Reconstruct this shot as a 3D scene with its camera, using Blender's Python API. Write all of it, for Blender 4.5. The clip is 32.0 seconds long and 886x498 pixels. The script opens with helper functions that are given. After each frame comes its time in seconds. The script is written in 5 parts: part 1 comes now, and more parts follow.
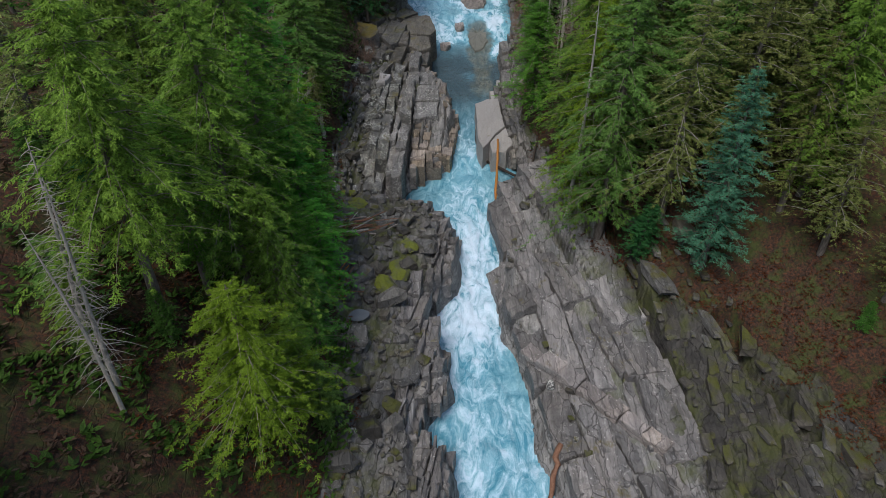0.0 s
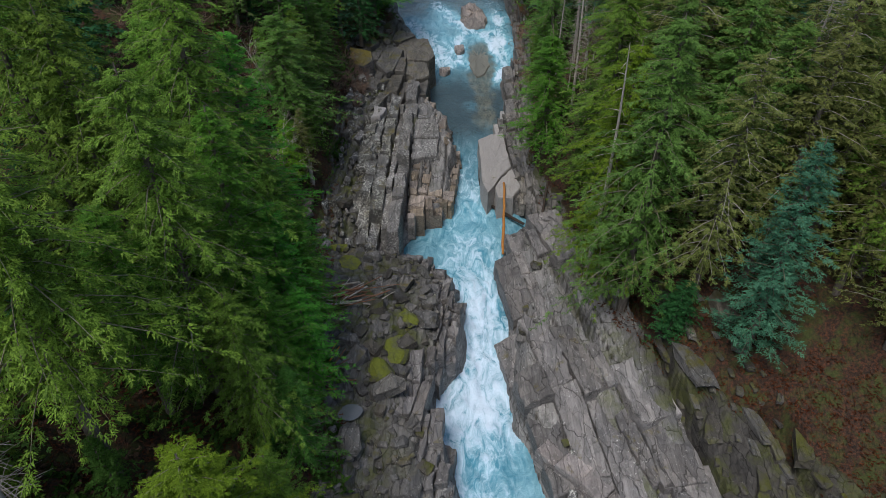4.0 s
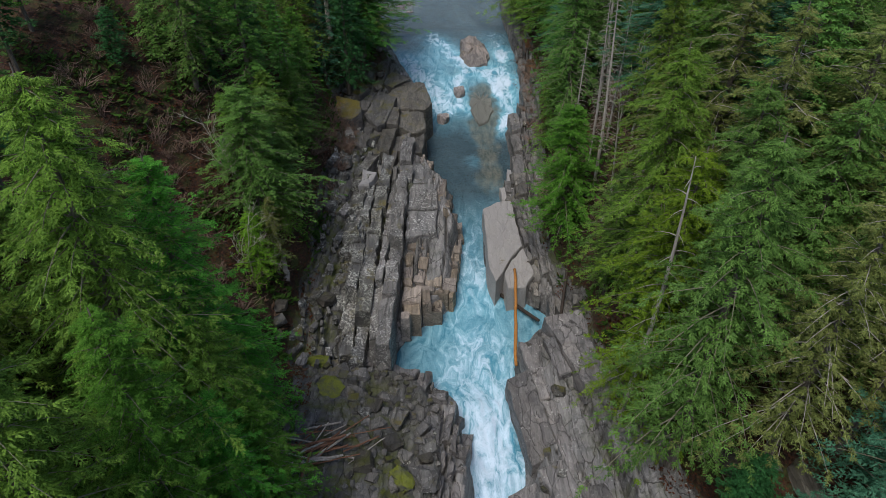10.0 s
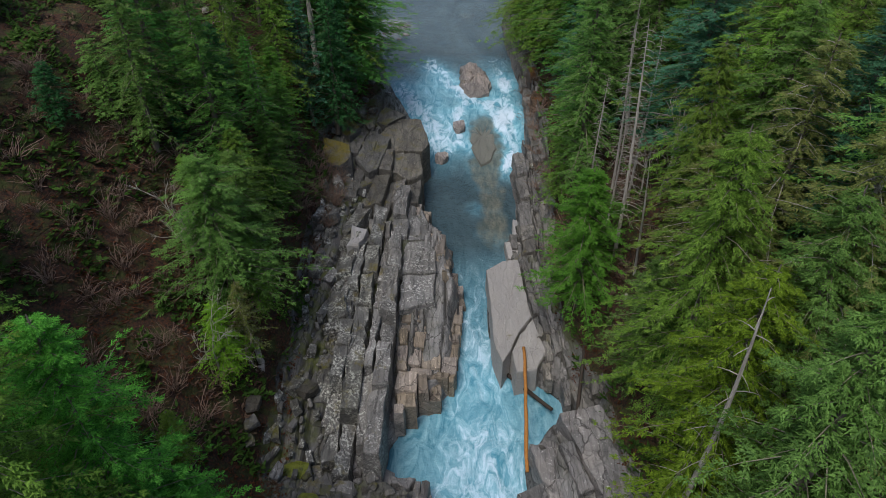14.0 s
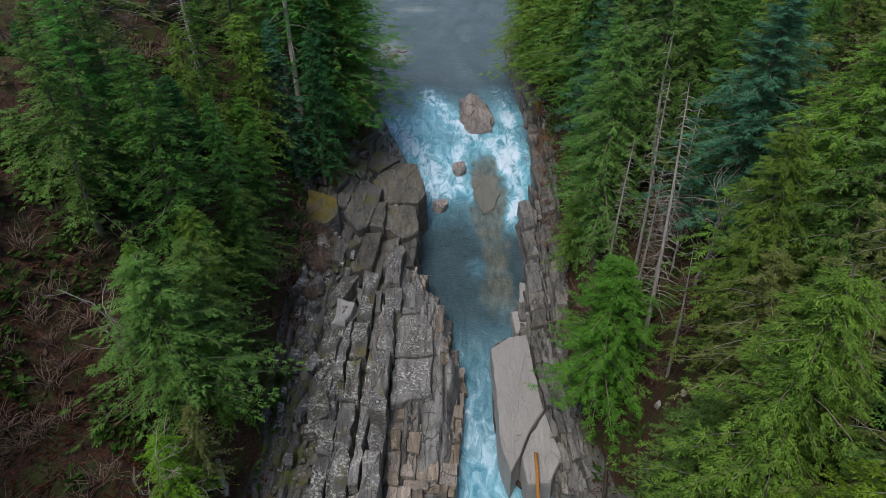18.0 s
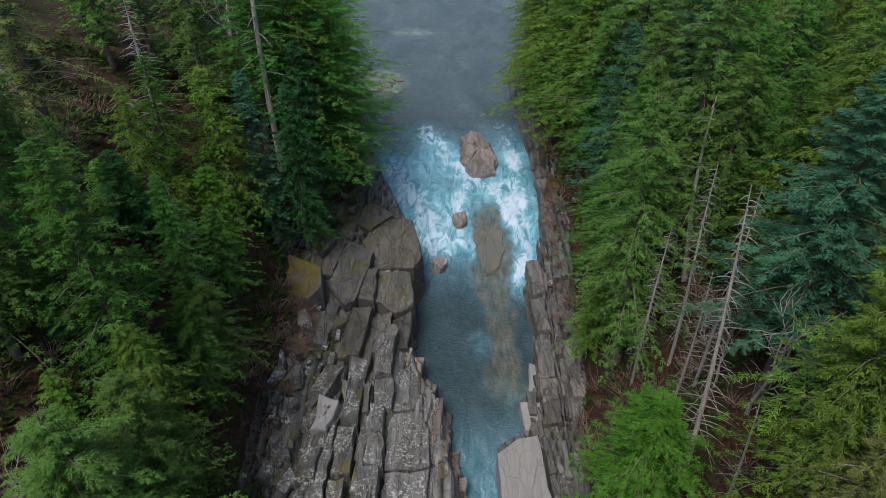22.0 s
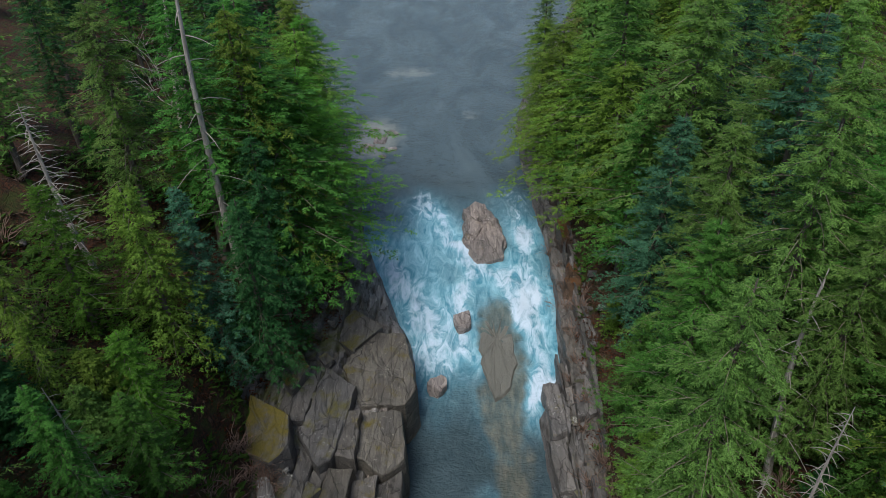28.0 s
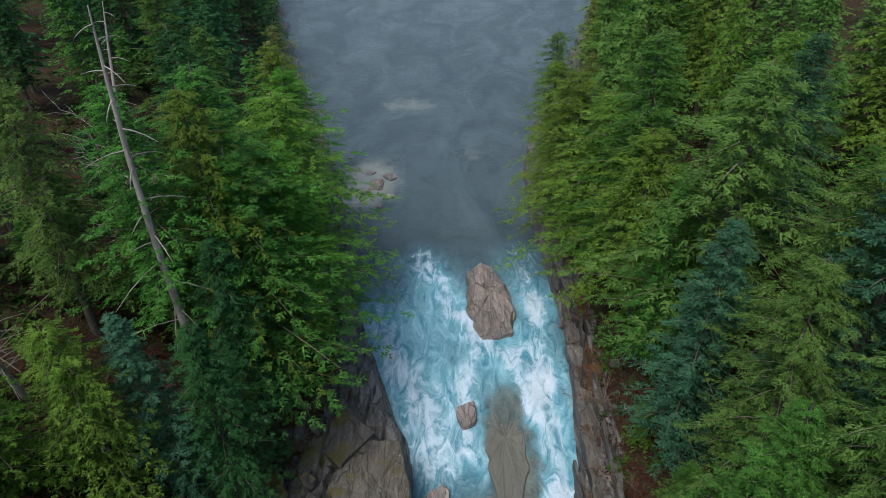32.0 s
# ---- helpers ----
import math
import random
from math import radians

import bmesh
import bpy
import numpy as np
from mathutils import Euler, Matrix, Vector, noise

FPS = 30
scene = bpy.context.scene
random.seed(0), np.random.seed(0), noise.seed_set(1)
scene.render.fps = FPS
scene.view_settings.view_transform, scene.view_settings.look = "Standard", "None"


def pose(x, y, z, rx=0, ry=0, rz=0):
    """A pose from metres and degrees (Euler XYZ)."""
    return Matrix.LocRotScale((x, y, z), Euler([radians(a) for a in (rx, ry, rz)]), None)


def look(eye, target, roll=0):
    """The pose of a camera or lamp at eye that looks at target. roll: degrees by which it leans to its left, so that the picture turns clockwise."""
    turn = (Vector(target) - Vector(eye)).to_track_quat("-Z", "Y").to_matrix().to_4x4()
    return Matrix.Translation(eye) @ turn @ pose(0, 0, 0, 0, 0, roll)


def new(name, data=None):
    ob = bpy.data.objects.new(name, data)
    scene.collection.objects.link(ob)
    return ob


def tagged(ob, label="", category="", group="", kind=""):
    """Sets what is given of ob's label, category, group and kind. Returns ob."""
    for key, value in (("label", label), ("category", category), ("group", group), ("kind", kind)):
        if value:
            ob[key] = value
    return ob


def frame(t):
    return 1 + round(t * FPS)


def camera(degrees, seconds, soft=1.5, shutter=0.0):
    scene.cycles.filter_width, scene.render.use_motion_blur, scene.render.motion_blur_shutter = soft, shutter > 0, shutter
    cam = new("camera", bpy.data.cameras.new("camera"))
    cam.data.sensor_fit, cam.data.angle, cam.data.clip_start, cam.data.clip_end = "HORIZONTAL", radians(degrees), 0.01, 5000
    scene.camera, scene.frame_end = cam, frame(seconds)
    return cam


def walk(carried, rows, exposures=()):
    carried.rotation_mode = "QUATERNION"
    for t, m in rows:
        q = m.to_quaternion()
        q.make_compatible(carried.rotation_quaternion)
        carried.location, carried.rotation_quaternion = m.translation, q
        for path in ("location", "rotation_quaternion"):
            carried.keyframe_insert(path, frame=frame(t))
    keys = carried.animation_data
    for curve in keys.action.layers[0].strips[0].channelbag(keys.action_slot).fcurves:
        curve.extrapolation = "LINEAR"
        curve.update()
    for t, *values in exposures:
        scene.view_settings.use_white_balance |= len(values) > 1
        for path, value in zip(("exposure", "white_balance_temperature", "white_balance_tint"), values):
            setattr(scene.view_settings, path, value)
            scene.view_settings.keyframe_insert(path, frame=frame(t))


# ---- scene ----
# ---- camera ----
cam = camera(68.93, 32.0, soft=0.7)
PATH = [
    (0, (0.001, 0.000, 45.000), (-0.734, 31.639, 20.538), -0.36),
    (1, (-0.284, 2.529, 45.166), (-0.930, 34.166, 20.699), -0.27),
    (2, (-0.535, 5.075, 45.315), (-1.101, 36.714, 20.848), -0.20),
    (3, (-0.755, 7.637, 45.447), (-1.248, 39.283, 20.987), -0.14),
    (4, (-0.945, 10.215, 45.565), (-1.373, 41.872, 21.118), -0.10),
    (5, (-1.107, 12.809, 45.670), (-1.477, 44.480, 21.241), -0.06),
    (6, (-1.241, 15.416, 45.764), (-1.561, 47.105, 21.358), -0.04),
    (7, (-1.349, 18.037, 45.849), (-1.627, 49.748, 21.469), -0.03),
    (8, (-1.434, 20.671, 45.925), (-1.675, 52.407, 21.578), -0.03),
    (9, (-1.495, 23.317, 45.995), (-1.707, 55.080, 21.683), -0.05),
    (10, (-1.536, 25.975, 46.060), (-1.725, 57.768, 21.787), -0.07),
    (11, (-1.557, 28.643, 46.121), (-1.728, 60.468, 21.891), -0.10),
    (12, (-1.559, 31.320, 46.181), (-1.720, 63.181, 21.996), -0.14),
    (13, (-1.545, 34.007, 46.240), (-1.700, 65.904, 22.104), -0.19),
    (14, (-1.515, 36.703, 46.301), (-1.670, 68.638, 22.215), -0.24),
    (15, (-1.471, 39.406, 46.364), (-1.632, 71.380, 22.331), -0.31),
    (16, (-1.415, 42.116, 46.432), (-1.587, 74.131, 22.453), -0.38),
    (17, (-1.349, 44.832, 46.505), (-1.535, 76.888, 22.582), -0.46),
    (18, (-1.272, 47.553, 46.586), (-1.479, 79.652, 22.720), -0.54),
    (19, (-1.188, 50.279, 46.677), (-1.419, 82.420, 22.867), -0.63),
    (20, (-1.098, 53.009, 46.777), (-1.357, 85.193, 23.025), -0.72),
    (21, (-1.002, 55.743, 46.890), (-1.294, 87.968, 23.196), -0.82),
    (22, (-0.903, 58.479, 47.017), (-1.231, 90.746, 23.380), -0.92),
    (23, (-0.802, 61.216, 47.159), (-1.169, 93.524, 23.578), -1.03),
    (24, (-0.701, 63.955, 47.318), (-1.110, 96.302, 23.792), -1.14),
    (25, (-0.600, 66.693, 47.495), (-1.055, 99.079, 24.023), -1.25),
    (26, (-0.502, 69.432, 47.693), (-1.005, 101.855, 24.273), -1.36),
    (27, (-0.407, 72.169, 47.912), (-0.962, 104.627, 24.541), -1.47),
    (28, (-0.318, 74.904, 48.154), (-0.926, 107.395, 24.831), -1.59),
    (29, (-0.236, 77.636, 48.420), (-0.899, 110.158, 25.142), -1.71),
    (30, (-0.162, 80.365, 48.713), (-0.882, 112.916, 25.476), -1.82),
    (31, (-0.098, 83.090, 49.033), (-0.877, 115.666, 25.834), -1.94),
    (32, (-0.046, 85.810, 49.383), (-0.884, 118.409, 26.218), -2.05),
]
walk(cam, [(t, look(eye, target, roll)) for t, eye, target, roll in PATH])

# ---- sky and light: a bright overcast day ----
SUN_UP, SUN_TURN = 64, 212
world = bpy.data.worlds.new("overcast_sky")
scene.world = world
world.use_nodes = True
wn = world.node_tree
sky = wn.nodes.new("ShaderNodeTexSky")
sky.sky_type, sky.sun_disc = "NISHITA", False
sky.sun_elevation, sky.sun_rotation = radians(SUN_UP), radians(SUN_TURN)
sky.air_density, sky.dust_density, sky.ozone_density = 1.0, 2.0, 1.0
wn.links.new(sky.outputs[0], wn.nodes["Background"].inputs[0])
wn.nodes["Background"].inputs[1].default_value = 0.088
sun_data = bpy.data.lights.new("sun", "SUN")
sun_data.energy, sun_data.angle, sun_data.color = 1.5, radians(26), (1.0, 0.98, 0.93)
sun = new("sun", sun_data)
sun.matrix_world = look((0, 0, 200), (200 * math.sin(radians(SUN_TURN)) * -1 / math.tan(radians(SUN_UP)),
                                       -200 * math.cos(radians(SUN_TURN)) / math.tan(radians(SUN_UP)), 0))
scene.view_settings.exposure = 0.71


# ---- materials ----
class Mat:
    """A node material with a few short ways to add nodes."""

    def __init__(self, name, rough=0.8, spec=0.3, world=False):
        self.world = world
        self.m = bpy.data.materials.new(name)
        self.m.use_nodes = True
        self.t = self.m.node_tree
        self.p = self.t.nodes["Principled BSDF"]
        self.p.inputs["Roughness"].default_value = rough
        self.p.inputs["Specular IOR Level"].default_value = spec

    def node(self, kind, **inputs):
        n = self.t.nodes.new(kind)
        for key, value in inputs.items():
            self.put(n, key.replace("_", " "), value)
        return n

    def put(self, n, key, value):
        sock = n.inputs[int(key[1:])] if key[0] == "i" and key[1:].isdigit() else n.inputs[key]
        if isinstance(value, bpy.types.NodeSocket):
            self.t.links.new(value, sock)
        else:
            sock.default_value = value

    def coords(self, scale=(1, 1, 1), turn=0.0):
        where = self.node("ShaderNodeNewGeometry").outputs["Position"] if self.world else self.node("ShaderNodeTexCoord").outputs["Object"]
        n = self.node("ShaderNodeMapping", Vector=where, Scale=scale)
        n.inputs["Rotation"].default_value = (0, 0, turn)
        return n.outputs[0]

    def noise(self, vec, scale, detail=4.0, rough=0.55, distort=0.0):
        return self.node("ShaderNodeTexNoise", Vector=vec, Scale=scale, Detail=detail, Roughness=rough, Distortion=distort).outputs[0]

    def ramp(self, fac, *stops):
        n = self.node("ShaderNodeValToRGB", Fac=fac)
        els = n.color_ramp.elements
        while len(els) < len(stops):
            els.new(0.5)
        for e, (at, col) in zip(els, stops):
            e.position = at
            e.color = (*col, 1) if isinstance(col, tuple) else (col, col, col, 1)
        return n.outputs[0]

    def mix(self, fac, a, b, how="MIX"):
        n = self.node("ShaderNodeMix")
        n.data_type, n.blend_type = "RGBA", how
        for k, v in ((0, fac), (6, a), (7, b)):
            if isinstance(v, bpy.types.NodeSocket):
                self.t.links.new(v, n.inputs[k])
            else:
                n.inputs[k].default_value = (*v, 1) if isinstance(v, tuple) else v
        return n.outputs[2]

    def math(self, how, a, b=0.0, clamp=False):
        n = self.node("ShaderNodeMath")
        n.operation, n.use_clamp = how, clamp
        self.put(n, "i0", a), self.put(n, "i1", b)
        return n.outputs[0]

    def attr(self, name):
        n = self.node("ShaderNodeAttribute")
        n.attribute_name = name
        return n.outputs["Fac"]

    def bump(self, height, strength=0.5, dist=0.1):
        self.t.links.new(self.node("ShaderNodeBump", Height=height, Strength=strength, Distance=dist).outputs[0], self.p.inputs["Normal"])

    def colour(self, c):
        self.put(self.p, "Base Color", (*c, 1) if isinstance(c, tuple) else c)
        return self


def rock_colour(m, vec, turn, lichen=0.0):
    """Weathered grey-brown schist: veins along the beds, lichen, rusty and dark patches."""
    big = m.noise(vec, 0.35, 5, 0.6)
    streak = m.noise(m.coords((2.6, 0.28, 2.6), turn), 1.0, 6, 0.65, 0.6)
    grain = m.noise(vec, 9.0, 5, 0.7)
    base = m.ramp(streak, (0.28, (0.125, 0.124, 0.124)), (0.45, (0.205, 0.202, 0.200)), (0.60, (0.275, 0.270, 0.268)), (0.8, (0.37, 0.365, 0.36)))
    base = m.mix(m.ramp(big, (0.45, 0.0), (0.68, 0.30)), base, (0.215, 0.188, 0.165))
    base = m.mix(m.ramp(grain, (0.3, 0.35), (0.55, 0.0)), base, (0.12, 0.11, 0.105))
    fracture = 1.0
    for scale, thin, dark in (((0.80, 0.20, 0.80), 0.010, 0.85), ((2.4, 0.42, 2.4), 0.012, 0.58)):
        bent = m.node("ShaderNodeVectorMath")
        bent.operation = "MULTIPLY_ADD"
        m.put(bent, "i0", m.node("ShaderNodeTexNoise", Vector=vec, Scale=0.9, Detail=4.0).outputs[1]), m.put(bent, "i1", (0.5, 0.5, 0.2))
        m.put(bent, "i2", m.coords(scale, turn))
        cells = m.node("ShaderNodeTexVoronoi", Vector=bent.outputs[0], Scale=1.0)
        cells.feature = "DISTANCE_TO_EDGE"
        # fracture lines drawn near black, the shade inside them put in the colour
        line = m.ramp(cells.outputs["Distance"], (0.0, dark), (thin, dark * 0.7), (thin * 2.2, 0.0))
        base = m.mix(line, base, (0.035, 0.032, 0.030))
        patch = m.node("ShaderNodeTexVoronoi", Vector=bent.outputs[0], Scale=1.0)
        base = m.mix(0.45, base, m.mix(1.0, base, m.ramp(m.node("ShaderNodeSeparateXYZ", Vector=patch.outputs["Color"]).outputs[0], (0.0, (0.55, 0.55, 0.56)), (1.0, (1.40, 1.37, 1.33))), "MULTIPLY"))
        fracture = m.math("MULTIPLY", m.math("SUBTRACT", 1.0, line), fracture)
    streak = m.math("MULTIPLY", m.math("ADD", m.math("MULTIPLY", streak, 0.5), 0.5), fracture)
    spots = m.ramp(m.noise(vec, 4.2, 5, 0.78), (0.62 - 0.09 * lichen, 0.0), (0.66 - 0.09 * lichen, 0.9))
    spots = m.math("MULTIPLY", spots, m.ramp(m.noise(vec, 0.55, 3, 0.6), (0.42, 0.0), (0.55, 1.0)))
    base = m.mix(spots, base, (0.66, 0.66, 0.63) if lichen < 1 else (0.95, 0.95, 0.90))
    base = m.mix(m.ramp(m.noise(vec, 0.8, 5, 0.7), (0.34, 0.55), (0.46, 0.0)), base, (0.085, 0.083, 0.082))
    return base, streak, grain, big


def ground_material():
    m = Mat("rock_and_forest_floor", 0.85, 0.25)
    vec = m.coords()
    rock, streak, grain, big = rock_colour(m, vec, radians(-8))
    mask, crack = m.attr("rock"), m.attr("crack")
    # this mask only multiplies the rock colour down to a darker tone
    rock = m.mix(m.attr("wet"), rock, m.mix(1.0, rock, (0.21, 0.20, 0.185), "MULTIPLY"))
    # cracks between beds: shade painted near black over the cut grooves
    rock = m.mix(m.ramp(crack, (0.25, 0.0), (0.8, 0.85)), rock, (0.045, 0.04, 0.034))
    moss_n = m.noise(vec, 0.42, 7, 0.68)
    moss_col = m.mix(m.noise(vec, 6.0, 3), (0.030, 0.042, 0.010), (0.115, 0.125, 0.018))
    rock = m.mix(m.math("MULTIPLY", m.ramp(moss_n, (0.45, 0.0), (0.60, 0.9)), m.attr("moss")), rock, moss_col)
    litter = m.ramp(m.noise(vec, 5.0, 6, 0.75), (0.36, (0.012, 0.009, 0.007)), (0.5, (0.042, 0.024, 0.016)), (0.60, (0.095, 0.034, 0.017)), (0.8, (0.098, 0.063, 0.042)))
    green = m.ramp(m.noise(vec, 0.7, 5, 0.7), (0.46, 0.0), (0.62, 0.8))
    litter = m.mix(green, litter, m.mix(m.noise(vec, 9.0, 3), (0.020, 0.035, 0.010), (0.07, 0.09, 0.02)))
    mask = m.math("ADD", mask, m.math("MULTIPLY", m.math("SUBTRACT", m.noise(vec, 1.1, 5, 0.7), 0.5), 1.1))
    m.colour(m.mix(m.ramp(mask, (0.42, 0.0), (0.58, 1.0)), litter, rock))
    h = m.math("ADD", m.math("MULTIPLY", streak, 0.6), m.math("MULTIPLY", grain, 0.4))
    m.bump(h, 0.7, 0.22)
    return m.m


def boulder_material(name, moss=0.35, turn=0.3, tone=(1, 1, 1), plain=False, moss_tones=((0.045, 0.042, 0.008), (0.18, 0.138, 0.018)), lichen=0.2):
    m = Mat(name, 0.58, 0.4, True)
    vec = m.coords()
    rock, streak, grain, big = rock_colour(m, vec, turn, lichen)
    if plain:
        rock = m.mix(0.72, rock, m.mix(big, (0.32, 0.300, 0.29), (0.41, 0.388, 0.372)))
    rock = m.mix(1.0, rock, tone, "MULTIPLY")
    rnd = m.node("ShaderNodeObjectInfo").outputs["Random"]
    rock = m.node("ShaderNodeHueSaturation", Color=rock, Hue=m.math("ADD", 0.49, m.math("MULTIPLY", rnd, 0.02)), Saturation=m.math("ADD", 0.75, m.math("MULTIPLY", rnd, 0.6)),
                  Value=m.math("ADD", 0.92 if plain else 0.72, m.math("MULTIPLY", m.math("FRACT", m.math("MULTIPLY", rnd, 7.31)), 0.12 if plain else 0.5))).outputs[0]
    up = m.node("ShaderNodeSeparateXYZ", Vector=m.node("ShaderNodeNewGeometry").outputs["Normal"]).outputs[2]
    spot = m.math("MULTIPLY", m.ramp(m.noise(vec, 0.5, 6, 0.7), (0.62 - moss * 0.6, 0.0), (0.75 - moss * 0.55, 1.0)), m.ramp(up, (0.3, 0.0), (0.75, 1.0)))
    m.colour(m.mix(spot, rock, m.mix(m.noise(vec, 5.0, 5, 0.7), *moss_tones)))
    m.bump(m.math("ADD", streak, grain), 0.6, 0.12)
    return m.m


def water_material():
    m = Mat("river_water", 0.12, 0.5)
    m.p.inputs["IOR"].default_value = 1.33
    vec = m.coords()
    foam_d, milk, shallow = m.attr("foam"), m.attr("milk"), m.attr("shallow")
    flow = m.coords((1.0, 0.42, 1.0))
    warp = m.node("ShaderNodeTexNoise", Vector=flow, Scale=0.55, Detail=3.0)
    bent = m.node("ShaderNodeVectorMath")
    bent.operation = "MULTIPLY_ADD"
    m.put(bent, "i0", warp.outputs[1]), m.put(bent, "i1", (2.2, 2.2, 0)), m.put(bent, "i2", flow)
    strands = m.noise(bent.outputs[0], 0.75, 8, 0.66, 1.4)
    fine = m.noise(bent.outputs[0], 5.0, 6, 0.75, 0.9)
    pattern = m.math("ADD", m.math("MULTIPLY", strands, 0.72), m.math("MULTIPLY", fine, 0.28))
    level = m.math("ADD", pattern, m.math("MULTIPLY", m.math("SUBTRACT", foam_d, 0.5), 0.55))
    foam = m.ramp(level, (0.45, 0.0), (0.53, 0.18), (0.61, 0.60), (0.69, 1.0))
    deep = m.mix(m.noise(vec, 0.25, 4), (0.019, 0.033, 0.038), (0.050, 0.071, 0.079))
    # upper pool lightened by milky silt, with the sky's reflection put into the colour
    deep = m.mix(m.attr("silt_sky"), deep, m.mix(m.ramp(m.noise(m.coords((1.0, 0.5, 1.0)), 0.13, 7, 0.65, 1.2), (0.40, 0.0), (0.66, 1.0)), (0.058, 0.095, 0.117), (0.112, 0.162, 0.187)))
    turq = m.mix(m.ramp(strands, (0.35, 0.0), (0.65, 1.0)), (0.070, 0.250, 0.345), (0.30, 0.565, 0.675))
    body = m.mix(milk, deep, turq)
    shelf = m.ramp(m.noise(m.coords((1.6, 0.5, 1.0)), 0.9, 6, 0.68), (0.3, (0.050, 0.062, 0.055)), (0.48, (0.105, 0.110, 0.086)), (0.68, (0.185, 0.172, 0.128)))
    sand = m.mix(m.attr("silt_sky"), shelf, (0.34, 0.375, 0.35))
    ragged = m.math("ADD", shallow, m.math("MULTIPLY", m.math("SUBTRACT", m.noise(vec, 0.7, 5, 0.65), 0.5), 0.7))
    body = m.mix(m.ramp(ragged, (0.30, 0.0), (0.80, 0.80)), body, sand)
    m.colour(m.mix(foam, body, (0.58, 0.70, 0.82)))
    m.put(m.p, "Roughness", m.ramp(foam, (0.0, 0.14), (1.0, 0.8)))
    ripple = m.math("ADD", m.noise(m.coords((0.85, 1.15, 1)), 1.3, 6, 0.65, 0.8), m.math("MULTIPLY", foam, 0.4))
    ripple = m.math("ADD", ripple, m.math("MULTIPLY", m.noise(m.coords((0.9, 1.2, 1)), 4.0, 4, 0.6, 0.4), 0.45))
    ripple = m.math("ADD", ripple, m.math("MULTIPLY", m.noise(m.coords((0.9, 1.1, 1)), 0.7, 3, 0.55, 1.5), 0.7))
    m.bump(ripple, m.math("SUBTRACT", 0.85, m.math("MULTIPLY", m.math("ADD", foam, milk, True), 0.6)), 0.26)
    return m.m


def leaf_material(name, dark, light, tips=None):
    m = Mat(name, 0.6, 0.12)
    isl = m.node("ShaderNodeNewGeometry").outputs["Random Per Island"]
    rnd = m.node("ShaderNodeObjectInfo").outputs["Random"]
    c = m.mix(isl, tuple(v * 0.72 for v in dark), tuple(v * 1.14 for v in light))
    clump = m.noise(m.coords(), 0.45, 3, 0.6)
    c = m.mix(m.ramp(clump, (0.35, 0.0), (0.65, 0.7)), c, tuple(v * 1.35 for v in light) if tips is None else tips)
    # fine noise paints the shaded gaps between needles into the leaf colour
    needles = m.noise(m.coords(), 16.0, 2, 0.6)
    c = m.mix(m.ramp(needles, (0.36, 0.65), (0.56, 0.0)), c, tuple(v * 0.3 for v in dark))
    hsv = m.node("ShaderNodeHueSaturation", Color=c, Hue=m.math("ADD", 0.485, m.math("MULTIPLY", rnd, 0.03)),
                 Saturation=1.0, Value=m.math("ADD", 0.75, m.math("MULTIPLY", rnd, 0.5)))
    m.colour(hsv.outputs[0])
    thin = m.node("ShaderNodeBsdfTranslucent", Color=hsv.outputs[0])
    both = m.node("ShaderNodeMixShader", Fac=0.40, i1=m.p.outputs[0], i2=thin.outputs[0])
    m.t.links.new(both.outputs[0], m.t.nodes["Material Output"].inputs[0])
    return m.m


def bark_material(name, dark, light):
    m = Mat(name, 0.9, 0.15)
    n = m.noise(m.coords((6, 6, 0.8)), 1.5, 6, 0.7)
    m.colour(m.mix(m.ramp(n, (0.3, 0.0), (0.7, 1.0)), dark, light))
    m.bump(n, 0.6, 0.05)
    return m.m


def pool_material():
    m = Mat("still_pool_water", 0.08, 0.5)
    m.colour(m.mix(m.noise(m.coords(), 1.5, 3), (0.10, 0.108, 0.115), (0.15, 0.158, 0.165)))
    return m.m


GROUND, WATER_MAT, POOL = ground_material(), water_material(), pool_material()
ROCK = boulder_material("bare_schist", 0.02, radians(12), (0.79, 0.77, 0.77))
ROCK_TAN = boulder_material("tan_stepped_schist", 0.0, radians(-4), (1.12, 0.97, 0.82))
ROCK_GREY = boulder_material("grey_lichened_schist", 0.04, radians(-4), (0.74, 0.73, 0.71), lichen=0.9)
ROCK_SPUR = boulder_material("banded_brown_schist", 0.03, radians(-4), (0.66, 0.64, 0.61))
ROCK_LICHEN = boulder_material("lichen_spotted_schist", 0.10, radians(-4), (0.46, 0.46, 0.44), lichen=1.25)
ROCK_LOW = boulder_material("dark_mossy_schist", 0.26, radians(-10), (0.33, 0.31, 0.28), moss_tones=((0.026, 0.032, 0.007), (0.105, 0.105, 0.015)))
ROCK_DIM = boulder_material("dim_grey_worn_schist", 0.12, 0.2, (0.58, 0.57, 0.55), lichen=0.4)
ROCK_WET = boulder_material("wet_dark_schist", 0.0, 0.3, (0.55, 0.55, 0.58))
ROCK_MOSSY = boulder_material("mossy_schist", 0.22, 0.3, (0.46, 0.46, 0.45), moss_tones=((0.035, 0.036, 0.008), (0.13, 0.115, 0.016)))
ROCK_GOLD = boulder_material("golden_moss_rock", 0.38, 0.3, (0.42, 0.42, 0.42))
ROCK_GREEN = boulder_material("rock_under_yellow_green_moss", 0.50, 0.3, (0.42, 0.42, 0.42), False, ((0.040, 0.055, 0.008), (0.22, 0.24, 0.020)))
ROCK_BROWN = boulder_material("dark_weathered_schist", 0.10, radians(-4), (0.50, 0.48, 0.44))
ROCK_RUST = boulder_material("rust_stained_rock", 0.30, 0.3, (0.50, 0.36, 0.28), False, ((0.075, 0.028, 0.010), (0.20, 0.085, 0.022)))
